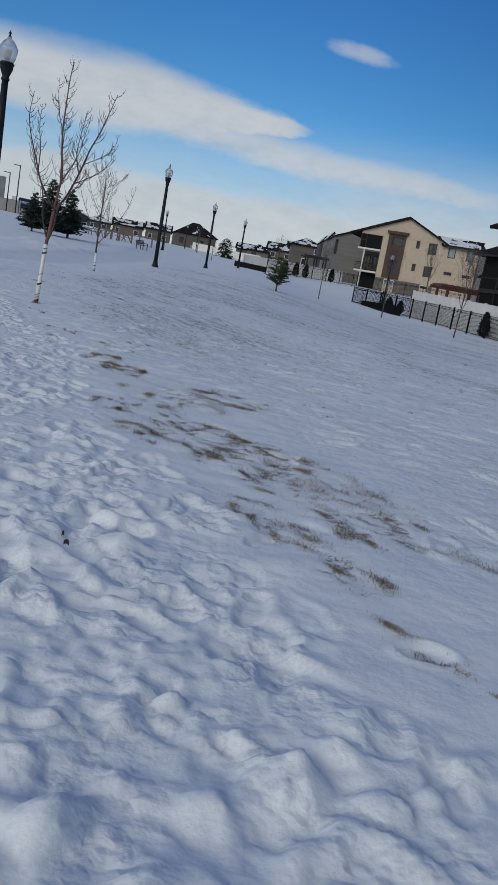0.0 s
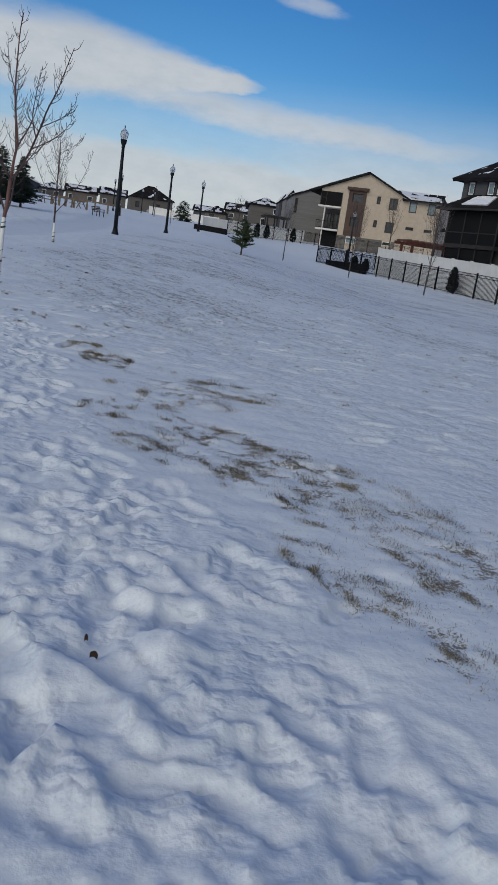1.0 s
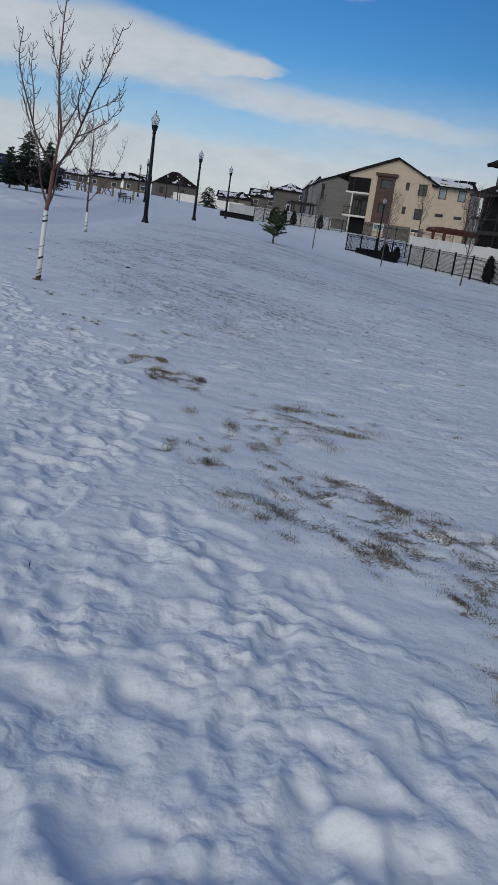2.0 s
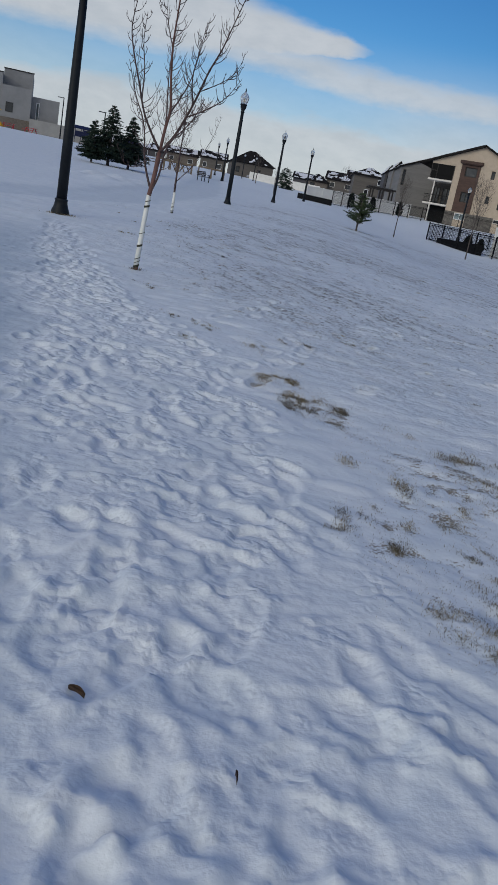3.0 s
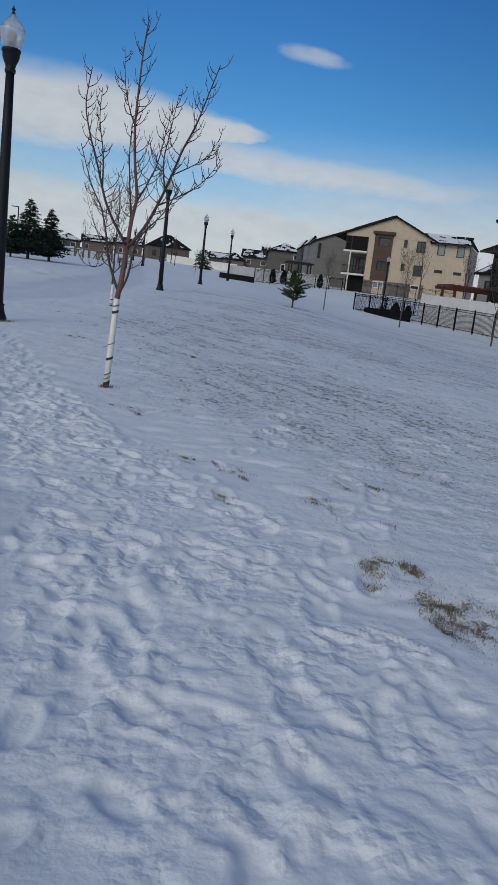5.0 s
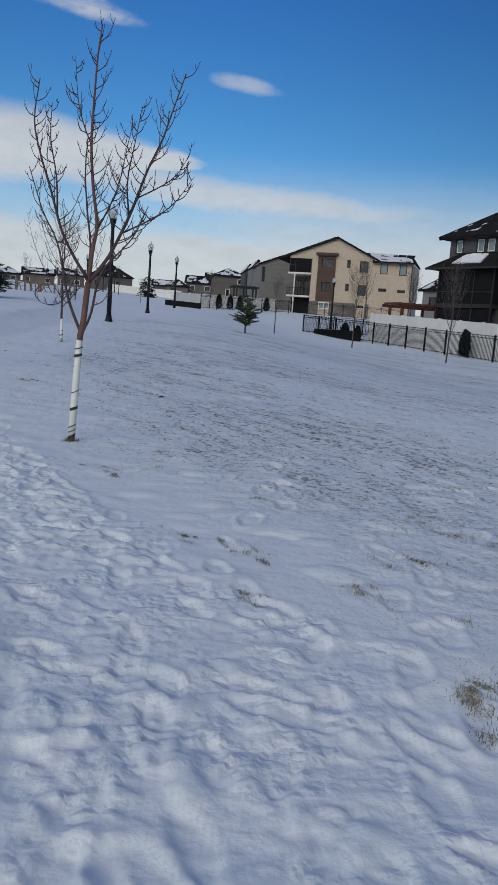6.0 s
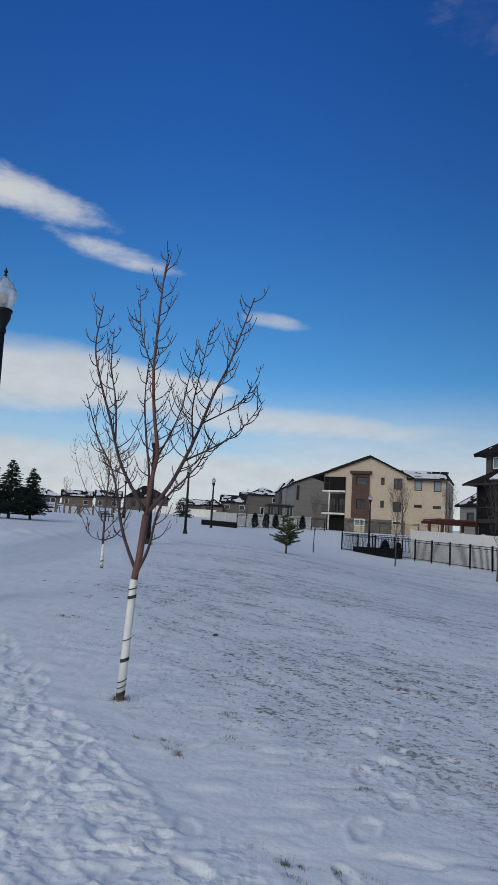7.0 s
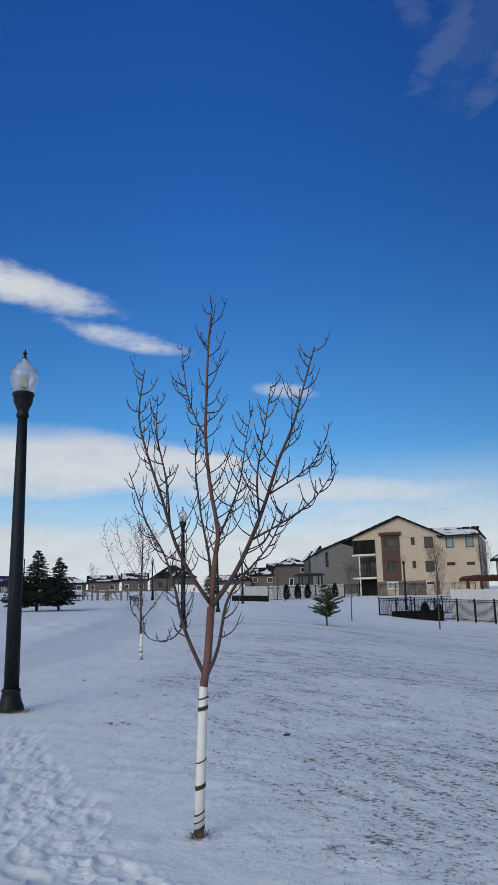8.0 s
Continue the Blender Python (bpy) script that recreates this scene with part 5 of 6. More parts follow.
def make_porch_house():
    """The neighbour with a white covered balcony."""
    house = thing("house", pose(18.7, 49.6, 0, 0, 0, -61.9), "pale house with white covered balcony and snowy porch roof", "house", "houses beyond the park")
    part("front_wall", boxed((0, 8, 2.4, 2.65, 0, 8.2)), PALE_SIDING, house)
    part("side_wall", boxed((0, 0.25, 2.65, 11, 0, 8.2)), PALE_SIDING, house)
    part("balcony_slab", boxed((-0.1, 8, 0.0, 2.4, 2.35, 2.6)), WHITE_TRIM, house)
    for u in (0.0, 3.9, 7.8):
        part("post", boxed((u, u + 0.18, 0.0, 0.18, 2.6, 5.0)), WHITE_TRIM, house)
        part("post", boxed((u, u + 0.18, 0.0, 0.18, 0.0, 2.35)), WHITE_TRIM, house)
    part("beam", boxed((-0.1, 8, -0.05, 0.22, 5.0, 5.25)), WHITE_TRIM, house)
    rail = part("railing", boxed((0.18, 7.8, 0.04, 0.1, 3.5, 3.58), (0.18, 7.8, 0.04, 0.1, 2.68, 2.74)), WHITE_TRIM, house)
    bm = bmesh.new()
    for k in range(56):
        u = 0.22 + 7.55 * k / 55
        box(bm, u - 0.015, u + 0.015, 0.05, 0.09, 2.74, 3.5)
    tagged(part("baluster_row", bm, WHITE_TRIM, rail), kind="stuff")
    c = [(-0.5, -0.5, 5.25), (8.5, -0.5, 5.25), (8.5, 2.4, 6.0), (-0.5, 2.4, 6.0)]
    roof = part("porch_roof", slab(c, 0.2), SHINGLE, house)
    part("roof_snow", snow_sheet(c, 0.04, 6, cover=0.9), SNOW, roof)
    for a, b in ((0.8, 2.8), (4.6, 6.6)):
        add_window(house, a, b, 0.5, 1.9, lambda u, s, q: (u, s + 2.33, q), WHITE_TRIM, PANE, mullions=1)
        add_window(house, a, b, 2.7, 4.7, lambda u, s, q: (u, s + 2.33, q), WHITE_TRIM, PANE, mullions=1)
    part("roof_slope", slab([(-0.5, 1.9, 8.1), (8.5, 1.9, 8.1), (8.5, 6.8, 10.6), (-0.5, 6.8, 10.6)], 0.25), SHINGLE, house)
    return house


make_porch_house()

UP, DOWN = (6.0, 7.3), (3.0, 4.4)
make_house(26.5, 92.0, 2.6, -61.9, 7.0, 8.0, 4.4, 1.9, "small grey gabled house between two larger houses", PALE_SIDING, DARK_TRIM, [(1.0, 2.0, 2.2, 3.4)], roof="gable", snow=0.5, seed=3)
make_house(11.95, 124.0, 4.0, 0, 6.6, 9, 6.95, 1.35, "pale taupe flank of a house with snowy eave", PALE_SIDING, DARK_TRIM, [(0.3, 0.75, 4.2, 6.4)], [], "front_gable", over=0.3, snow=0.7, seed=4)
for x, y, z, w, h, wall in ((11.74, 133.0, 4.3, 1.9, 6.7, PALE_SIDING), (11.42, 141.0, 4.6, 1.7, 6.25, GREY_SIDING)):
    make_house(x, y, z, 0, w, 6, h, 1.15, "narrow row house with steep small gable beside the park", wall, DARK_TRIM, [(0.35, 0.75, h - 2.4, h - 0.6), (1.05, 1.4, h - 4.6, h - 0.6)], [], "front_gable", over=0.2, snow=0.6, seed=5)
make_house(7.36, 156.0, 5.2, 0, 5.9, 8, 5.6, 1.5, "taupe house with snowy hip roof behind a white fence", TAUPE_SIDING, WHITE_TRIM, [(4.4, 5.2, 4.0, 5.0), (2.2, 3.0, 1.6, 3.0)], roof="hip", snow=0.6, seed=7)
make_house(3.6, 203.0, 7.0, -5, 8.0, 9, 4.4, 1.9, "distant taupe house with snow on its roof", TAUPE_SIDING, LIGHT_TRIM, [(1.0, 2.2, 2.4, 3.6), (4.6, 6.0, 2.4, 3.6)], roof="gable", snow=0.4, seed=8)
make_house(-1.2, 201.0, 7.0, -3, 5.2, 9, 3.2, 1.7, "distant dark low house beside the park", SCHOOL_BRICK, DARK_TRIM, [(1.0, 2.2, 1.4, 2.6)], roof="hip", snow=0.3, seed=9)
make_house(9.0, 214.0, 7.4, -5, 9.0, 9, 5.6, 2.0, "distant pale house with gabled roof", PALE_SIDING, DARK_TRIM, [(1.0, 2.2, 3.4, 4.6), (4.6, 6.0, 3.4, 4.6)], roof="gable", snow=0.5, seed=10)
make_house(-20.2, 209.0, 7.2, 10, 10.6, 10, 4.6, 3.0, "taupe house with dark gabled roof across the road", TAUPE_SIDING, DARK_TRIM, [(1.2, 2.2, 1.8, 3.2), (6.5, 7.5, 1.8, 3.2)], roof="hip", snow=0.15, seed=11)
FAR = [(-47.5, 231, 6.6, GREY_SIDING, "hip"), (-40.6, 233, 8.6, SCHOOL_BRICK, "gable"), (-31.0, 232, 7.2, TAUPE_SIDING, "gable"), (-66.0, 245, 9.0, PALE_SIDING, "gable"),
       (-56.5, 240, 8.2, NAVY, "front_gable"), (-5.0, 252, 8.5, GREY_SIDING, "gable"), (18.0, 250, 9.0, TAUPE_SIDING, "hip"), (-24.0, 262, 9.0, SCHOOL_BRICK, "hip")]
for n, (x, y, w, wall, kind) in enumerate(FAR):
    make_house(x, y, 8.2, 12 - 3 * n, w, 9, 3.4 + 0.4 * (n % 3), 1.8, "distant house in a row with snow-dusted roof", wall, WHITE_TRIM,
               [(0.8, 1.9, 1.4, 2.7), (w - 2.6, w - 1.2, 1.4, 2.7)], roof=kind, snow=0.5, seed=20 + n)


def make_school():
    """The grey school block with its stepped roofs and blue panels."""
    school = thing("school", pose(-62.0, 165.0, 0, 0, 0, 18), "grey metal-clad school with blue panels and stepped flat roofs", "school")
    front = lambda u, s, q: (u, s, q)
    blue = [(-5.6, -2.5, 12.3, 14.9), (-5.6, -2.5, 8.3, 10.7)]
    mid = [(-5.6, -2.5, 10.7, 12.3)]
    part("main_block", wall_with_openings(-9.6, -0.6, 4.0, 17.1, [(-5.6, -2.5, 8.3, 14.9)], 0.4, front), SCHOOL_GREY, school)
    for q in blue:
        part("blue_panel", boxed((q[0], q[1], 0.06, 0.14, q[2], q[3])), BLUE_PANEL, school, "flat blue facade panel")
    part("green_panel", boxed((mid[0][0], mid[0][1], 0.06, 0.14, mid[0][2], mid[0][3])), GREEN_PANEL, school, "pale green facade panel")
    for a in (-5.3, -3.5):
        add_window(school, a, a + 0.7, 10.85, 11.35, lambda u, s, q: (u, s + 0.02, q), WHITE_TRIM, PANE)
    part("main_body", boxed((-9.6, -0.6, 0.4, 18, 4.0, 17.05)), SCHOOL_GREY, school)
    part("tower", boxed((-0.6, 5.0, 3.0, 16, 4.0, 18.2)), SCHOOL_GREY, school, "taller grey roof tower")
    w = [(0.3, 1.7, 10.2, 12.0)]
    part("stair_block", wall_with_openings(-0.6, 5.0, 4.0, 15.0, w, 0.3, lambda u, s, q: (u, s - 0.5, q)), SCHOOL_GREY, school)
    add_window(school, *w[0], lambda u, s, q: (u, s - 0.5, q), DARK_TRIM, PANE)
    part("stair_body", boxed((-0.6, 5.0, -0.2, 3.0, 4.0, 14.95)), SCHOOL_GREY, school)
    part("brick_base", boxed((-9.65, 5.05, -0.62, -0.503, 4.0, 9.2)), SCHOOL_BRICK, school, "brown brick base course")
    part("east_block", boxed((5.0, 10.4, 1.0, 14, 4.0, 14.0)), SCHOOL_GREY, school)
    w2 = [(6.0, 6.6, 9.6, 13.0)]
    add_window(school, *w2[0], lambda u, s, q: (u, s + 0.94, q), WHITE_TRIM, PALE_PANE)
    part("low_wing", boxed((5.0, 17.5, -1.5, 10, 4.0, 9.7)), SCHOOL_PALE, school)
    part("roof_unit", boxed((12.0, 13.0, 2.0, 3.0, 9.7, 10.6)), WHITE_PAINT, school)
    part("coping", boxed((-9.7, -0.5, -0.06, 0.5, 17.1, 17.3), (-0.7, 5.1, 2.9, 3.3, 18.2, 18.4)), DARK_TRIM, school)
    win = [(-13.5 - 1.6 * k, -12.1 - 1.6 * k, 9.6, 12.7) for k in range(6)]
    part("west_wing", wall_with_openings(-26, -9.6, 4.0, 14.6, win, 0.4, lambda u, s, q: (u, s + 3.0, q)), SCHOOL_PALE, school, "pale clad wing with a row of windows")
    for q in win:
        add_window(school, *q, lambda u, s, q2: (u, s + 3.0, q2), DARK_TRIM, PANE)
    part("west_body", boxed((-26, -9.6, 3.4, 16, 4.0, 14.55)), SCHOOL_PALE, school)
    part("roof_unit", boxed((-13.5, -10.8, 6.0, 9.0, 14.55, 16.0)), DARK_TRIM, school)
    return school


make_school()


def gz(x, y):
    return float(base_height(x, y))


def make_play_tower(x, y, heading, deck, label):
    play = thing("play_structure", pose(x, y, gz(x, y), 0, 0, heading), label, "playground", "playground equipment")
    for px in (-1.4, 0.0, 1.4):
        for py in (-0.7, 0.7):
            bm = bmesh.new()
            lathe(bm, [(0.06, -0.1), (0.06, 2.7), (0.03, 2.75)], 8, (px, py))
            part("post", bm, NAVY, play)
    part("deck", boxed((-1.4, 1.4, -0.7, 0.7, 1.1, 1.2)), deck, play)
    part("panel", boxed((-1.35, -0.05, -0.75, -0.7, 1.2, 2.0)), deck, play)
    part("panel", boxed((0.05, 1.35, -0.75, -0.7, 1.2, 2.3)), deck, play)
    part("slide", slab([(1.4, -0.35, 1.2), (1.4, 0.35, 1.2), (3.4, 0.35, 0.15), (3.4, -0.35, 0.15)], 0.12), deck, play)
    part("slide_side", slab([(1.4, -0.38, 1.45), (1.4, -0.34, 1.45), (3.4, -0.34, 0.4), (3.4, -0.38, 0.4)], 0.25), deck, play)
    part("roof", slab([(-1.6, -0.9, 2.5), (1.6, -0.9, 2.5), (1.6, 0.0, 2.95), (-1.6, 0.0, 2.95)], 0.08), deck, play)
    part("roof", slab([(-1.6, 0.9, 2.5), (1.6, 0.9, 2.5), (1.6, 0.0, 2.95), (-1.6, 0.0, 2.95)], 0.08), deck, play)
    return play


make_play_tower(-57.0, 130.0, 20, YELLOW, "yellow and navy play tower with slide by the school")
make_play_tower(-51.5, 131.0, -30, YELLOW, "smaller yellow play tower with navy posts")


def make_hoop(x, y):
    hoop = thing("basketball_hoop", pose(x, y, gz(x, y), 0, 0, 15), "white fan-shaped basketball backboard on a post", "basketball hoop")
    bm = bmesh.new()
    lathe(bm, [(0.08, -0.1), (0.07, 2.6), (0.05, 2.7)], 10)
    part("post", bm, WHITE_PAINT, hoop)
    bm = bmesh.new()
    prism(bm, [(-0.75, 2.3)] + [(0.85 * math.cos(a), 2.5 + 0.75 * math.sin(a)) for a in np.linspace(math.pi, 0, 9)] + [(0.75, 2.3)], -0.15, -0.11, lambda p, q, s: (p, s, q))
    part("backboard", bm, WHITE_PAINT, hoop)
    bm = bmesh.new()
    bmesh.ops.create_cone(bm, segments=14, radius1=0.24, radius2=0.24, depth=0.03, matrix=Matrix.Translation((0, -0.4, 2.45)))
    part("rim", bm, RED, hoop)


make_hoop(-48.4, 123.6)


def make_goal(x, y):
    goal = thing("soccer_goal", pose(x, y, gz(x, y), 0, 0, 15), "white tubular soccer goal on the snow", "goal")
    for pts in ([(-3, 0, -0.1), (-3, 0, 2.0)], [(3, 0, -0.1), (3, 0, 2.0)], [(-3, 0, 2.0), (3, 0, 2.0)], [(-3, 0, 2.0), (-3, 1.2, 0)], [(3, 0, 2.0), (3, 1.2, 0)]):
        bm = bmesh.new()
        tube(bm, [Vector(p) for p in pts], 0.06, 0.06, 8)
        part("bar", bm, WHITE_PAINT, goal)


make_goal(-58.5, 120.0)


def make_area_light(x, y, high):
    pole = thing("light_pole", pose(x, y, gz(x, y), 0, 0, 20), "tall dark car park light pole with flat head", "light pole", "tall light poles")
    bm = bmesh.new()
    lathe(bm, [(0.12, -0.1), (0.08, high)], 8)
    part("pole", bm, BLACK_METAL, pole)
    part("head", boxed((-1.1, 0.1, -0.15, 0.15, high, high + 0.12)), BLACK_METAL, pole)


make_area_light(-44.2, 150.0, 8.4)
make_area_light(-46.5, 152.0, 6.9)
make_area_light(-35.8, 140.0, 5.6)


def make_picnic_table(m, wood=RAW_WOOD, label="weathered timber picnic table standing in snow"):
    table = thing("picnic_table", m, label, "picnic table", "picnic tables")
    for k in range(4):
        part("plank", boxed((-0.95, 0.95, -0.36 + 0.185 * k, -0.19 + 0.185 * k, 0.72, 0.77)), wood, table)
    for s in (-1, 1):
        part("bench_seat", boxed((-0.95, 0.95, s * 0.72 - 0.13, s * 0.72 + 0.13, 0.42, 0.46)), wood, table)
    for s in (-0.7, 0.7):
        for q in (-1, 1):
            bm = bmesh.new()
            prism(bm, [(0.12 * q, 0.72), (0.24 * q, 0.72), (0.78 * q, -0.1), (0.66 * q, -0.1)], s - 0.04, s + 0.04, lambda p, z, t: (t, p, z))
            part("leg", bm, wood, table)
    return table


def make_raised_bed(m):
    """A waist-high timber frame like those by the path."""
    bed = thing("timber_frame", m, "raw timber post frame standing in snow", "timber frame", "timber frames")
    for px in (-0.8, 0.8):
        for py in (-0.4, 0.4):
            part("post", boxed((px - 0.06, px + 0.06, py - 0.06, py + 0.06, -0.1, 1.15)), RAW_WOOD, bed)
    for py in (-0.4, 0.4):
        part("rail", boxed((-0.74, 0.74, py - 0.04, py + 0.04, 0.95, 1.1)), RAW_WOOD, bed)
    for px in (-0.8, 0.8):
        part("rail", boxed((px - 0.04, px + 0.04, -0.34, 0.34, 0.95, 1.1)), RAW_WOOD, bed)
    return bed


bed = make_raised_bed(pose(-15.7, 90.0, gz(-15.7, 90), 0, 0, 15))
for x, y, a in ((-14.4, 90.6, 12), (-17.8, 97.0, 20), (-13.5, 102.0, 5), (-12.2, 104.0, 8)):
    copy_thing(bed, pose(x, y, gz(x, y), 0, 0, a))
first_table = make_picnic_table(pose(-19.5, 100.0, gz(-19.5, 100), 0, 0, 30))
copy_thing(first_table, pose(-16.6, 104.0, gz(-16.6, 104), 0, 0, 70))


red_table = make_picnic_table(pose(-48.0, 130.0, gz(-48.0, 130), 0, 0, 12), RED, "bright red picnic table near the school playground")
copy_thing(red_table, pose(-45.5, 133.0, gz(-45.5, 133), 0, 0, -20))
make_play_tower(-41.5, 148.0, 30, NAVY, "navy play structure near the low school wing")


def make_bench(x, y, heading):
    bench = thing("park_bench", pose(x, y, gz(x, y), 0, 0, heading), "dark slatted park bench with metal legs in snow", "bench")
    for k in range(4):
        part("seat_slat", boxed((-0.85, 0.85, -0.25 + 0.12 * k, -0.15 + 0.12 * k, 0.42, 0.455)), DARK_TRIM, bench)
    for k in range(3):
        part("back_slat", boxed((-0.85, 0.85, 0.24 + 0.03 * k, 0.275 + 0.03 * k, 0.52 + 0.13 * k, 0.62 + 0.13 * k)), DARK_TRIM, bench)
    for s in (-0.7, 0.7):
        part("leg", boxed((s - 0.03, s + 0.03, -0.25, -0.19, -0.1, 0.62), (s - 0.03, s + 0.03, 0.2, 0.26, -0.1, 0.62), (s - 0.03, s + 0.03, -0.25, 0.26, 0.6, 0.64)), BLACK_METAL, bench)


make_bench(-10.8, 79.0, 125)


def make_car(x, y, z, heading):
    car = thing("car", pose(x, y, z, 0, 0, heading), "silver parked car dusted with snow", "car")
    bm = bmesh.new()
    prism(bm, [(-2.2, 0.3), (-2.25, 0.75), (-1.5, 0.92), (-0.9, 1.42), (0.7, 1.45), (1.4, 0.98), (2.15, 0.85), (2.25, 0.35)], -0.85, 0.85, lambda p, q, s: (p, s, q))
    bmesh.ops.bevel(bm, geom=bm.edges[:], offset=0.06, segments=2, affect="EDGES")
    part("body", bm, CAR_PAINT, car)
    for s in (-1, 1):
        bm = bmesh.new()
        prism(bm, [(-1.3, 0.95), (-0.82, 1.34), (0.65, 1.37), (1.2, 0.98)], s * 0.853, s * 0.862, lambda p, q, t: (p, t, q))
        part("side_window", bm, PANE, car)
        for wx in (-1.4, 1.4):
            bm = bmesh.new()
            bmesh.ops.create_cone(bm, segments=18, radius1=0.33, radius2=0.33, depth=0.2, cap_ends=True, matrix=Matrix.Translation((wx, s * 0.8, 0.33)) @ Matrix.Rotation(math.pi / 2, 4, "X"))
            part("wheel", bm, RUBBER, car)
    part("roof_snow", boxed((-0.85, 0.65, -0.7, 0.7, 1.45, 1.52)), SNOW, car)


make_car(-13.5, 205.0, gz(-13.5, 205) + 0.0, 8)

# back gardens: far fences, shrubs, pergola
make_iron_fence((1.9, 94.5, 0), (13.5, 104.5, 0), "black iron fence at the far side of the park", high=1.5)
make_iron_fence((13.5, 104.5, 0), (26.0, 98.0, 0), "black iron fence in front of the beige house", high=1.5)
make_vinyl_fence((-1.0, 101.5, 0), (12.6, 110.0, 0), 1.5, "white vinyl fence behind the far black fence")
make_vinyl_fence((-14.0, 190.0, 0), (2.0, 185.0, 0), 1.7, "distant white vinyl fence beside the road")


def make_slat_fence(a, b, high):
    a, b = Vector(a), Vector(b)
    run = b - a
    n = int(run.length / 0.17)
    fence = thing("slat_fence", pose(a.x, a.y, 0, 0, 0, math.degrees(math.atan2(run.y, run.x))), "dark close-boarded fence panel beside the park", "fence")
    for k in range(n):
        s = (k + 0.5) / n
        z = gz(a.x + run.x * s, a.y + run.y * s)
        part("slat", boxed((run.length * s - 0.08, run.length * s + 0.08, -0.015, 0.015, z - 0.1, z + high)), SCREEN, fence)


make_slat_fence((-2.0, 100.0, 0), (1.9, 94.5, 0), 0.55)


def make_columnar_cedar(x, y, high, r, seed, label):
    rng = random.Random(seed)
    shrub = thing("cedar_shrub", pose(x, y, gz(x, y)), label, "shrub", "columnar cedars")
    bm = bmesh.new()
    tube(bm, [Vector((0, 0, -0.1)), Vector((0, 0, high * 0.9))], 0.05, 0.02, 6)
    part("trunk", bm, GREY_BARK, shrub)
    leaf = bmesh.new()
    for k in range(620):
        s = rng.random()
        w = r * (min(1, s * 5 + 0.4) * (1 - s ** 3) + 0.08) * rng.uniform(0.6, 1.05)
        a = rng.uniform(0, 2 * math.pi)
        p = Vector((w * math.cos(a), w * math.sin(a), high * s))
        needle_spray(leaf, p, Vector((math.cos(a) * 0.4, math.sin(a) * 0.4, 0.9)).normalized(), 0.14, 0.15, rng, 9)
    part("crown", leaf, CEDAR, shrub)


for n, (x, y) in enumerate(((4.3, 99.2), (5.7, 100.4), (7.0, 101.5), (10.6, 104.0))):
    make_columnar_cedar(x, y, 1.55, 0.34, 40 + n, "small dark columnar cedar in front of a white fence")
make_columnar_cedar(15.05, 49.7, 1.45, 0.28, 50, "dark columnar cedar growing against the black fence")
make_columnar_cedar(11.9, 66.5, 1.0, 0.3, 51, "rounded dark shrub inside the fenced yard")
make_columnar_cedar(12.6, 65.2, 0.9, 0.24, 52, "dark shrub beside the fenced yard")


def make_pergola(x, y, heading, foot, top, wide, deep, mat, label):
    per = thing("pergola", pose(x, y, 0, 0, 0, heading), label, "pergola")
    for k in range(3):
        u = 0.3 + (wide - 0.8) * k / 2
        for v in (0.0, deep - 0.6):
            part("post", boxed((u, u + 0.2, v, v + 0.2, foot, top)), mat, per)
    for v in (0.0, deep - 0.6):
        part("beam", boxed((-0.3, wide, v + 0.02, v + 0.18, top, top + 0.25)), mat, per)
    n = int(wide / 0.58)
    for k in range(n):
        part("rafter", boxed((0.58 * k, 0.58 * k + 0.06, -0.4, deep - 0.1, top + 0.25, top + 0.4)), mat, per)


make_pergola(16.5, 68.0, 8, 1.0, 3.72, 6.8, 3.0, CEDAR_WOOD, "red-brown stained timber pergola behind a white fence")
make_pergola(7.7, 118.0, 4, 3.6, 6.75, 3.6, 3.0, DARK_TRIM, "dark timber garden pergola in front of row houses")
tagged(part("retaining_wall", soft_box(-3.4, 3.4, -0.2, 0.2, -0.2, 0.55, 0.03), SCREEN), "low dark retaining wall inside the black fence", "wall").matrix_world = pose(11.2, 66.4, gz(11.2, 66.4), 0, 0, -73)

make_bare_tree(3.2, 99.0, 4.6, 0.9, 61, "thin leafless tree beside the far fence", fork=0.3, limbs=9, twigs=10, radius=0.07, group="distant bare trees")
make_bare_tree(-17.3, 95.0, 4.2, 0.7, 62, "thin leafless tree near the timber frames", fork=0.3, limbs=8, twigs=9, radius=0.05, group="distant bare trees")
make_bare_tree(-9.5, 140.0, 5.0, 0.9, 63, "thin distant leafless tree near the road", fork=0.3, limbs=8, twigs=9, radius=0.08, group="distant bare trees")
make_bare_tree(22.2, 100.0, 7.2, 1.2, 64, "leafless garden tree in front of a beige house", fork=0.35, limbs=11, twigs=12, radius=0.09, group="distant bare trees")
make_bare_tree(26.9, 97.0, 6.5, 1.4, 65, "leafless garden tree between two houses", fork=0.3, limbs=12, twigs=14, radius=0.1, group="distant bare trees")
make_bare_tree(-4.9, 100.0, 3.0, 0.5, 66, "thin leafless sapling far across the lawn", fork=0.3, limbs=6, twigs=7, radius=0.04, group="distant bare trees")

# ---------------------------------------------------------------- dead grass and litter


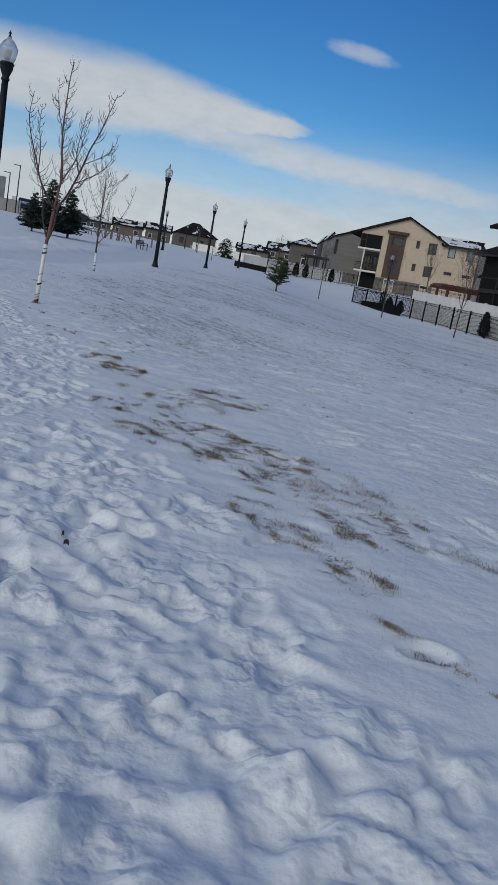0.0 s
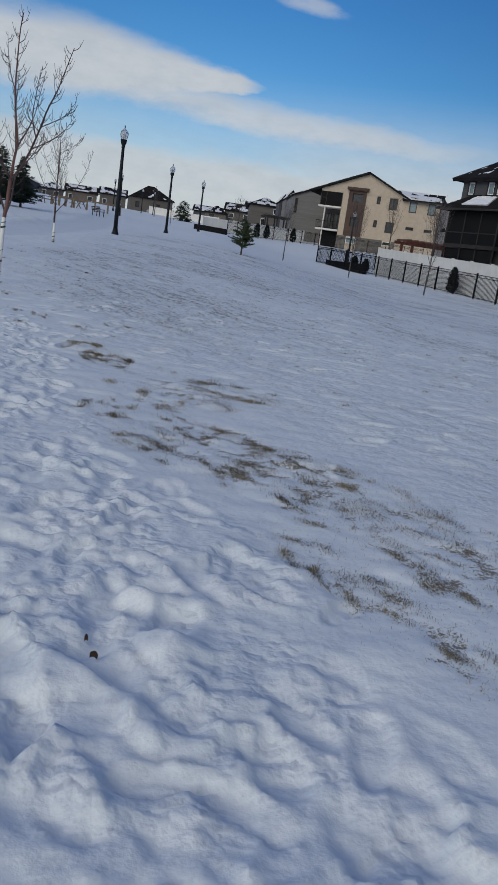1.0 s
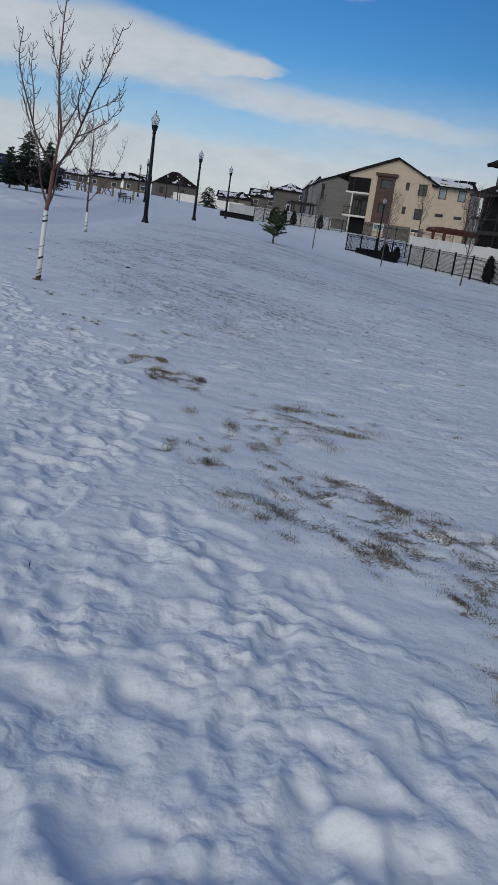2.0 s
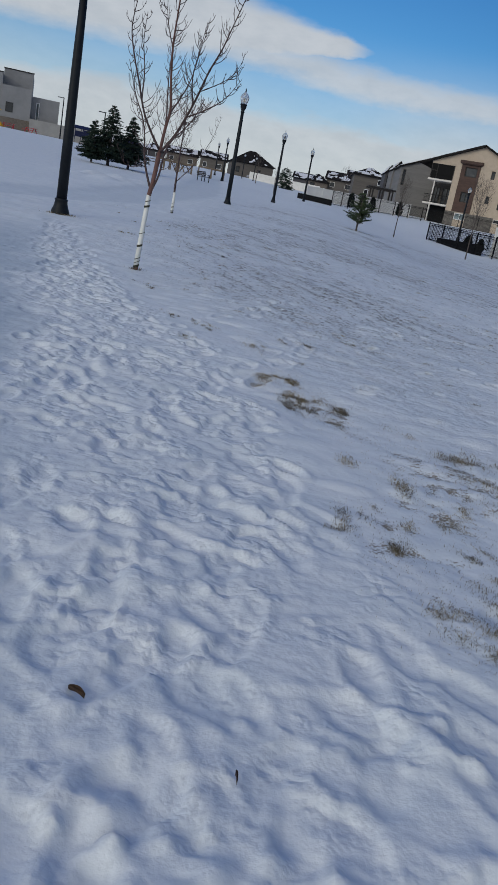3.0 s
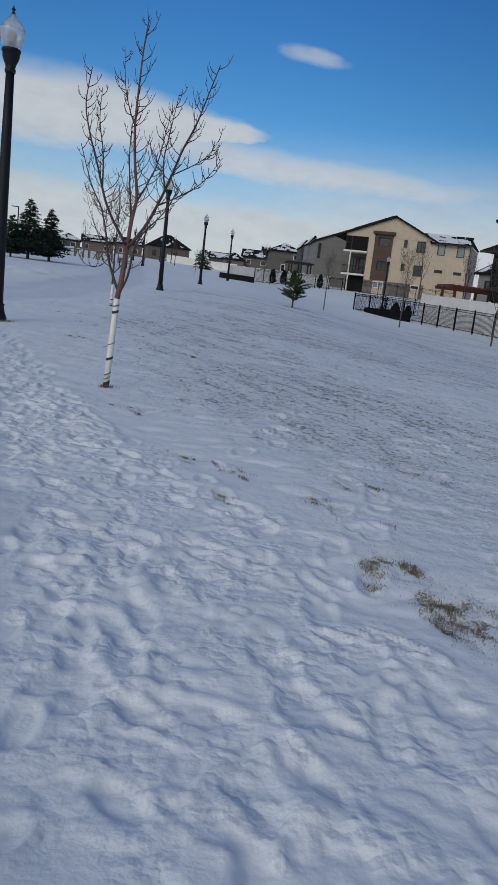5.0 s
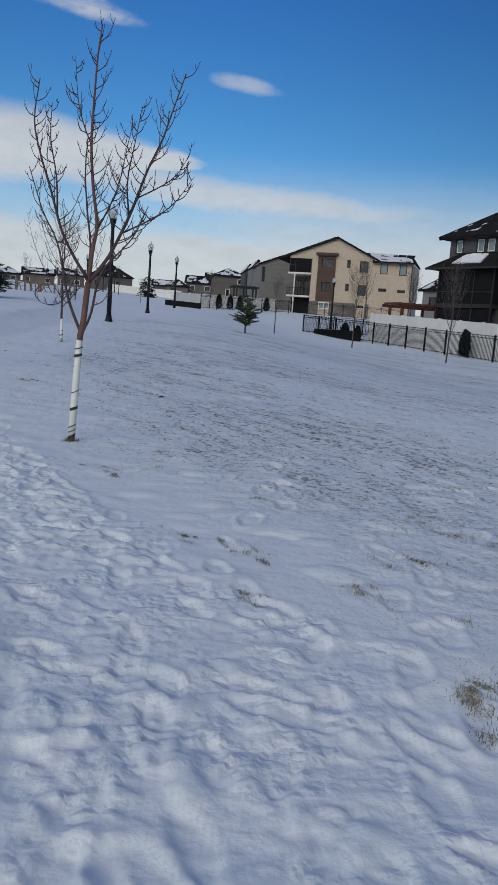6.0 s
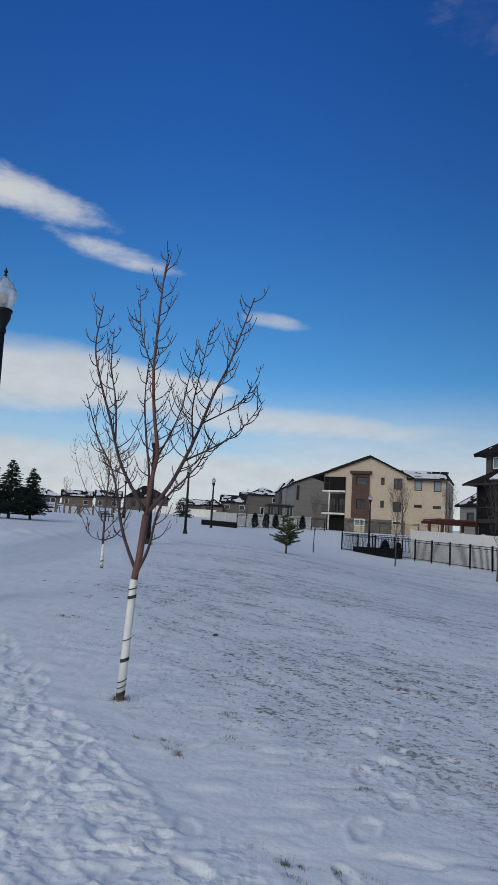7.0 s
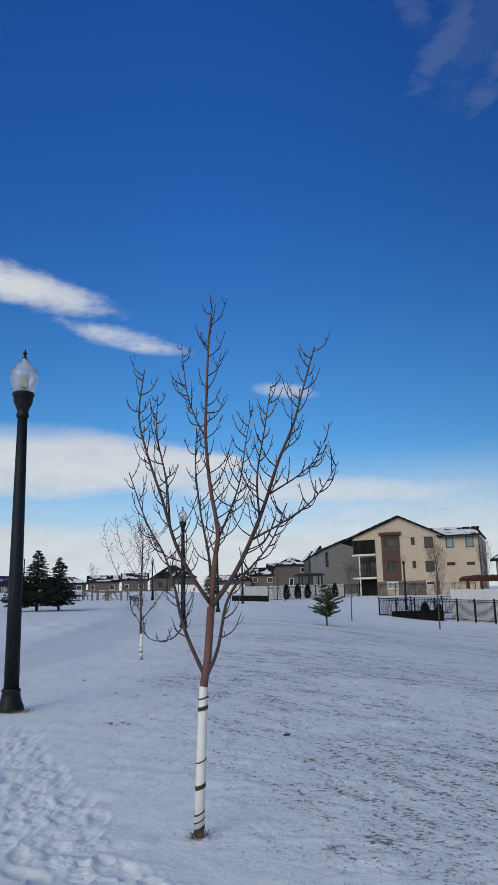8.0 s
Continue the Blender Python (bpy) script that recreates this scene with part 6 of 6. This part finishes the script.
def make_grass():
    """Tufts of dead grass that stand through the thin snow, in the streaks of the lawn."""
    rng = random.Random(77)
    verts, faces = [], []

    def blade(x, y, z, long, a, bend, wide):
        rise = 1.0 if bend < 1.2 else 0.4
        dx, dy = math.cos(a), math.sin(a)
        i = len(verts)
        sx, sy = -dy * wide, dx * wide
        mx, my, mz = x + dx * long * bend * 0.35, y + dy * long * bend * 0.35, z + long * 0.62 * rise
        verts.extend(((x - sx, y - sy, z - 0.01), (x + sx, y + sy, z - 0.01), (mx + sx * 0.7, my + sy * 0.7, mz), (mx - sx * 0.7, my - sy * 0.7, mz),
                      (x + dx * long * bend, y + dy * long * bend, z + long * (1 - 0.4 * bend) * rise)))
        faces.extend(((i, i + 1, i + 2, i + 3), (i + 3, i + 2, i + 4)))

    def clump(cx, cy, rx, ry, turn, count, long):
        for _ in range(count):
            u, v = rng.gauss(0, 0.75) * rx, rng.gauss(0, 0.85) * ry
            x, y = cx + u * math.cos(turn) - v * math.sin(turn), cy + u * math.sin(turn) + v * math.cos(turn)
            blade(x, y, ground_at(x, y), long * rng.uniform(0.45, 1.2), rng.uniform(0, 6.28), rng.uniform(0.5, 1.9), rng.uniform(0.0005, 0.001) * (1 + 0.22 * min(max(y - 4, 0), 14)))

    clump(LAMPS[0][0] + 0.05, LAMPS[0][1] - 0.1, 0.2, 0.1, 0.0, 420, 0.05)
    clump(-3.44, 12.79, 0.06, 0.05, 0.0, 160, 0.035)
    for cx, cy, rx, ry, count in ((1.6, 43.5, 0.5, 0.4, 420), (-15.5, 61.7, 1.3, 0.7, 800), (-14.4, 63.2, 1.1, 0.6, 600)):
        clump(cx, cy, rx, ry, 0.0, count, 0.06)
    for cx, cy, r in THATCH:
        turn = rng.gauss(-1.05, 0.15)
        clump(cx, cy, r * 1.7, r * 0.8, turn, int(2300 * r if cy < 8.5 else 900 * r), 0.01)
        for _ in range(6):
            u, v = rng.gauss(0, 1.3) * r, rng.gauss(0, 0.6) * r
            clump(cx + u * 0.5 + v * 0.87, cy - u * 0.87 + v * 0.5, r * rng.uniform(0.2, 0.5), r * rng.uniform(0.08, 0.2), turn + rng.gauss(0, 0.2), int((1500 if cy < 8.5 else 450) * r * rng.uniform(0.2, 1.2)), rng.uniform(0.012, 0.024))
    for _ in range(900):
        y = 2.6 + 22 * rng.random() ** 1.3
        x = np.interp(y, TRACK_Y, TRACK_X) + 1.35 + 9 * rng.random() ** 1.2
        if noise.noise(Vector((x * 0.5, y * 1.2, 3.1))) + 0.6 * noise.noise(Vector((x * 1.7, y * 3.5, 9.2))) < 0.05:
            continue
        clump(x, y, rng.uniform(0.01, 0.06), rng.uniform(0.01, 0.04), rng.uniform(-1.6, -0.4), rng.randint(8, 60), rng.uniform(0.01, 0.022))
    data = bpy.data.meshes.new("dry_grass")
    data.from_pydata(verts, [], faces)
    data.materials.append(DRY_GRASS)
    tagged(new("dry_grass", data), "dead straw-coloured grass poking through thin snow", "grass", kind="stuff")


make_grass()


def make_leaf(x, y, heading, long, wide, name, label):
    bm = bmesh.new()
    rows = []
    for k in range(7):
        s = k / 6
        w = wide * math.sin(math.pi * min(max(s, 0.06), 0.96)) ** 0.7
        z = 0.006 + 0.006 * math.sin(s * 3.0)
        rows.append([bm.verts.new((long * (s - 0.5), q * w, z + abs(q) * 0.012)) for q in (-1, 0, 1)])
    for a, b in zip(rows, rows[1:]):
        for i in (0, 1):
            bm.faces.new((a[i], a[i + 1], b[i + 1], b[i]))
    ext = bmesh.ops.extrude_face_region(bm, geom=bm.faces[:])
    bmesh.ops.translate(bm, vec=(0, 0, 0.003), verts=[v for v in ext["geom"] if isinstance(v, bmesh.types.BMVert)])
    bmesh.ops.recalc_face_normals(bm, faces=bm.faces[:])
    ob = part(name, bm, WOODCHIP)
    ob.matrix_world = pose(x, y, ground_at(x, y), 0, 0, heading)
    tagged(ob, label, "leaf", "litter on the snow")


make_leaf(-1.80, 4.08, -28, 0.05, 0.006, "fallen_leaf", "curled brown dead leaf lying on snow")
make_leaf(-0.63, 2.56, -25, 0.022, 0.004, "fallen_leaf", "small dark dead leaf lying on snow")
make_leaf(-0.66, 2.64, 10, 0.009, 0.004, "bark_chip", "small dark bark chip lying on snow")
make_leaf(-3.32, 7.25, 20, 0.03, 0.012, "fallen_leaf", "small dark dead leaf lying on packed snow")
make_leaf(-3.2, 7.22, -15, 0.025, 0.01, "fallen_leaf", "small dark dead leaf lying on packed snow")
make_leaf(-2.6, 15.97, 15, 0.07, 0.018, "fallen_leaf", "curled dark leaf lying on thin snow")
make_leaf(-1.41, 3.89, 100, 0.03, 0.002, "twig", "short dark twig lying on snow")
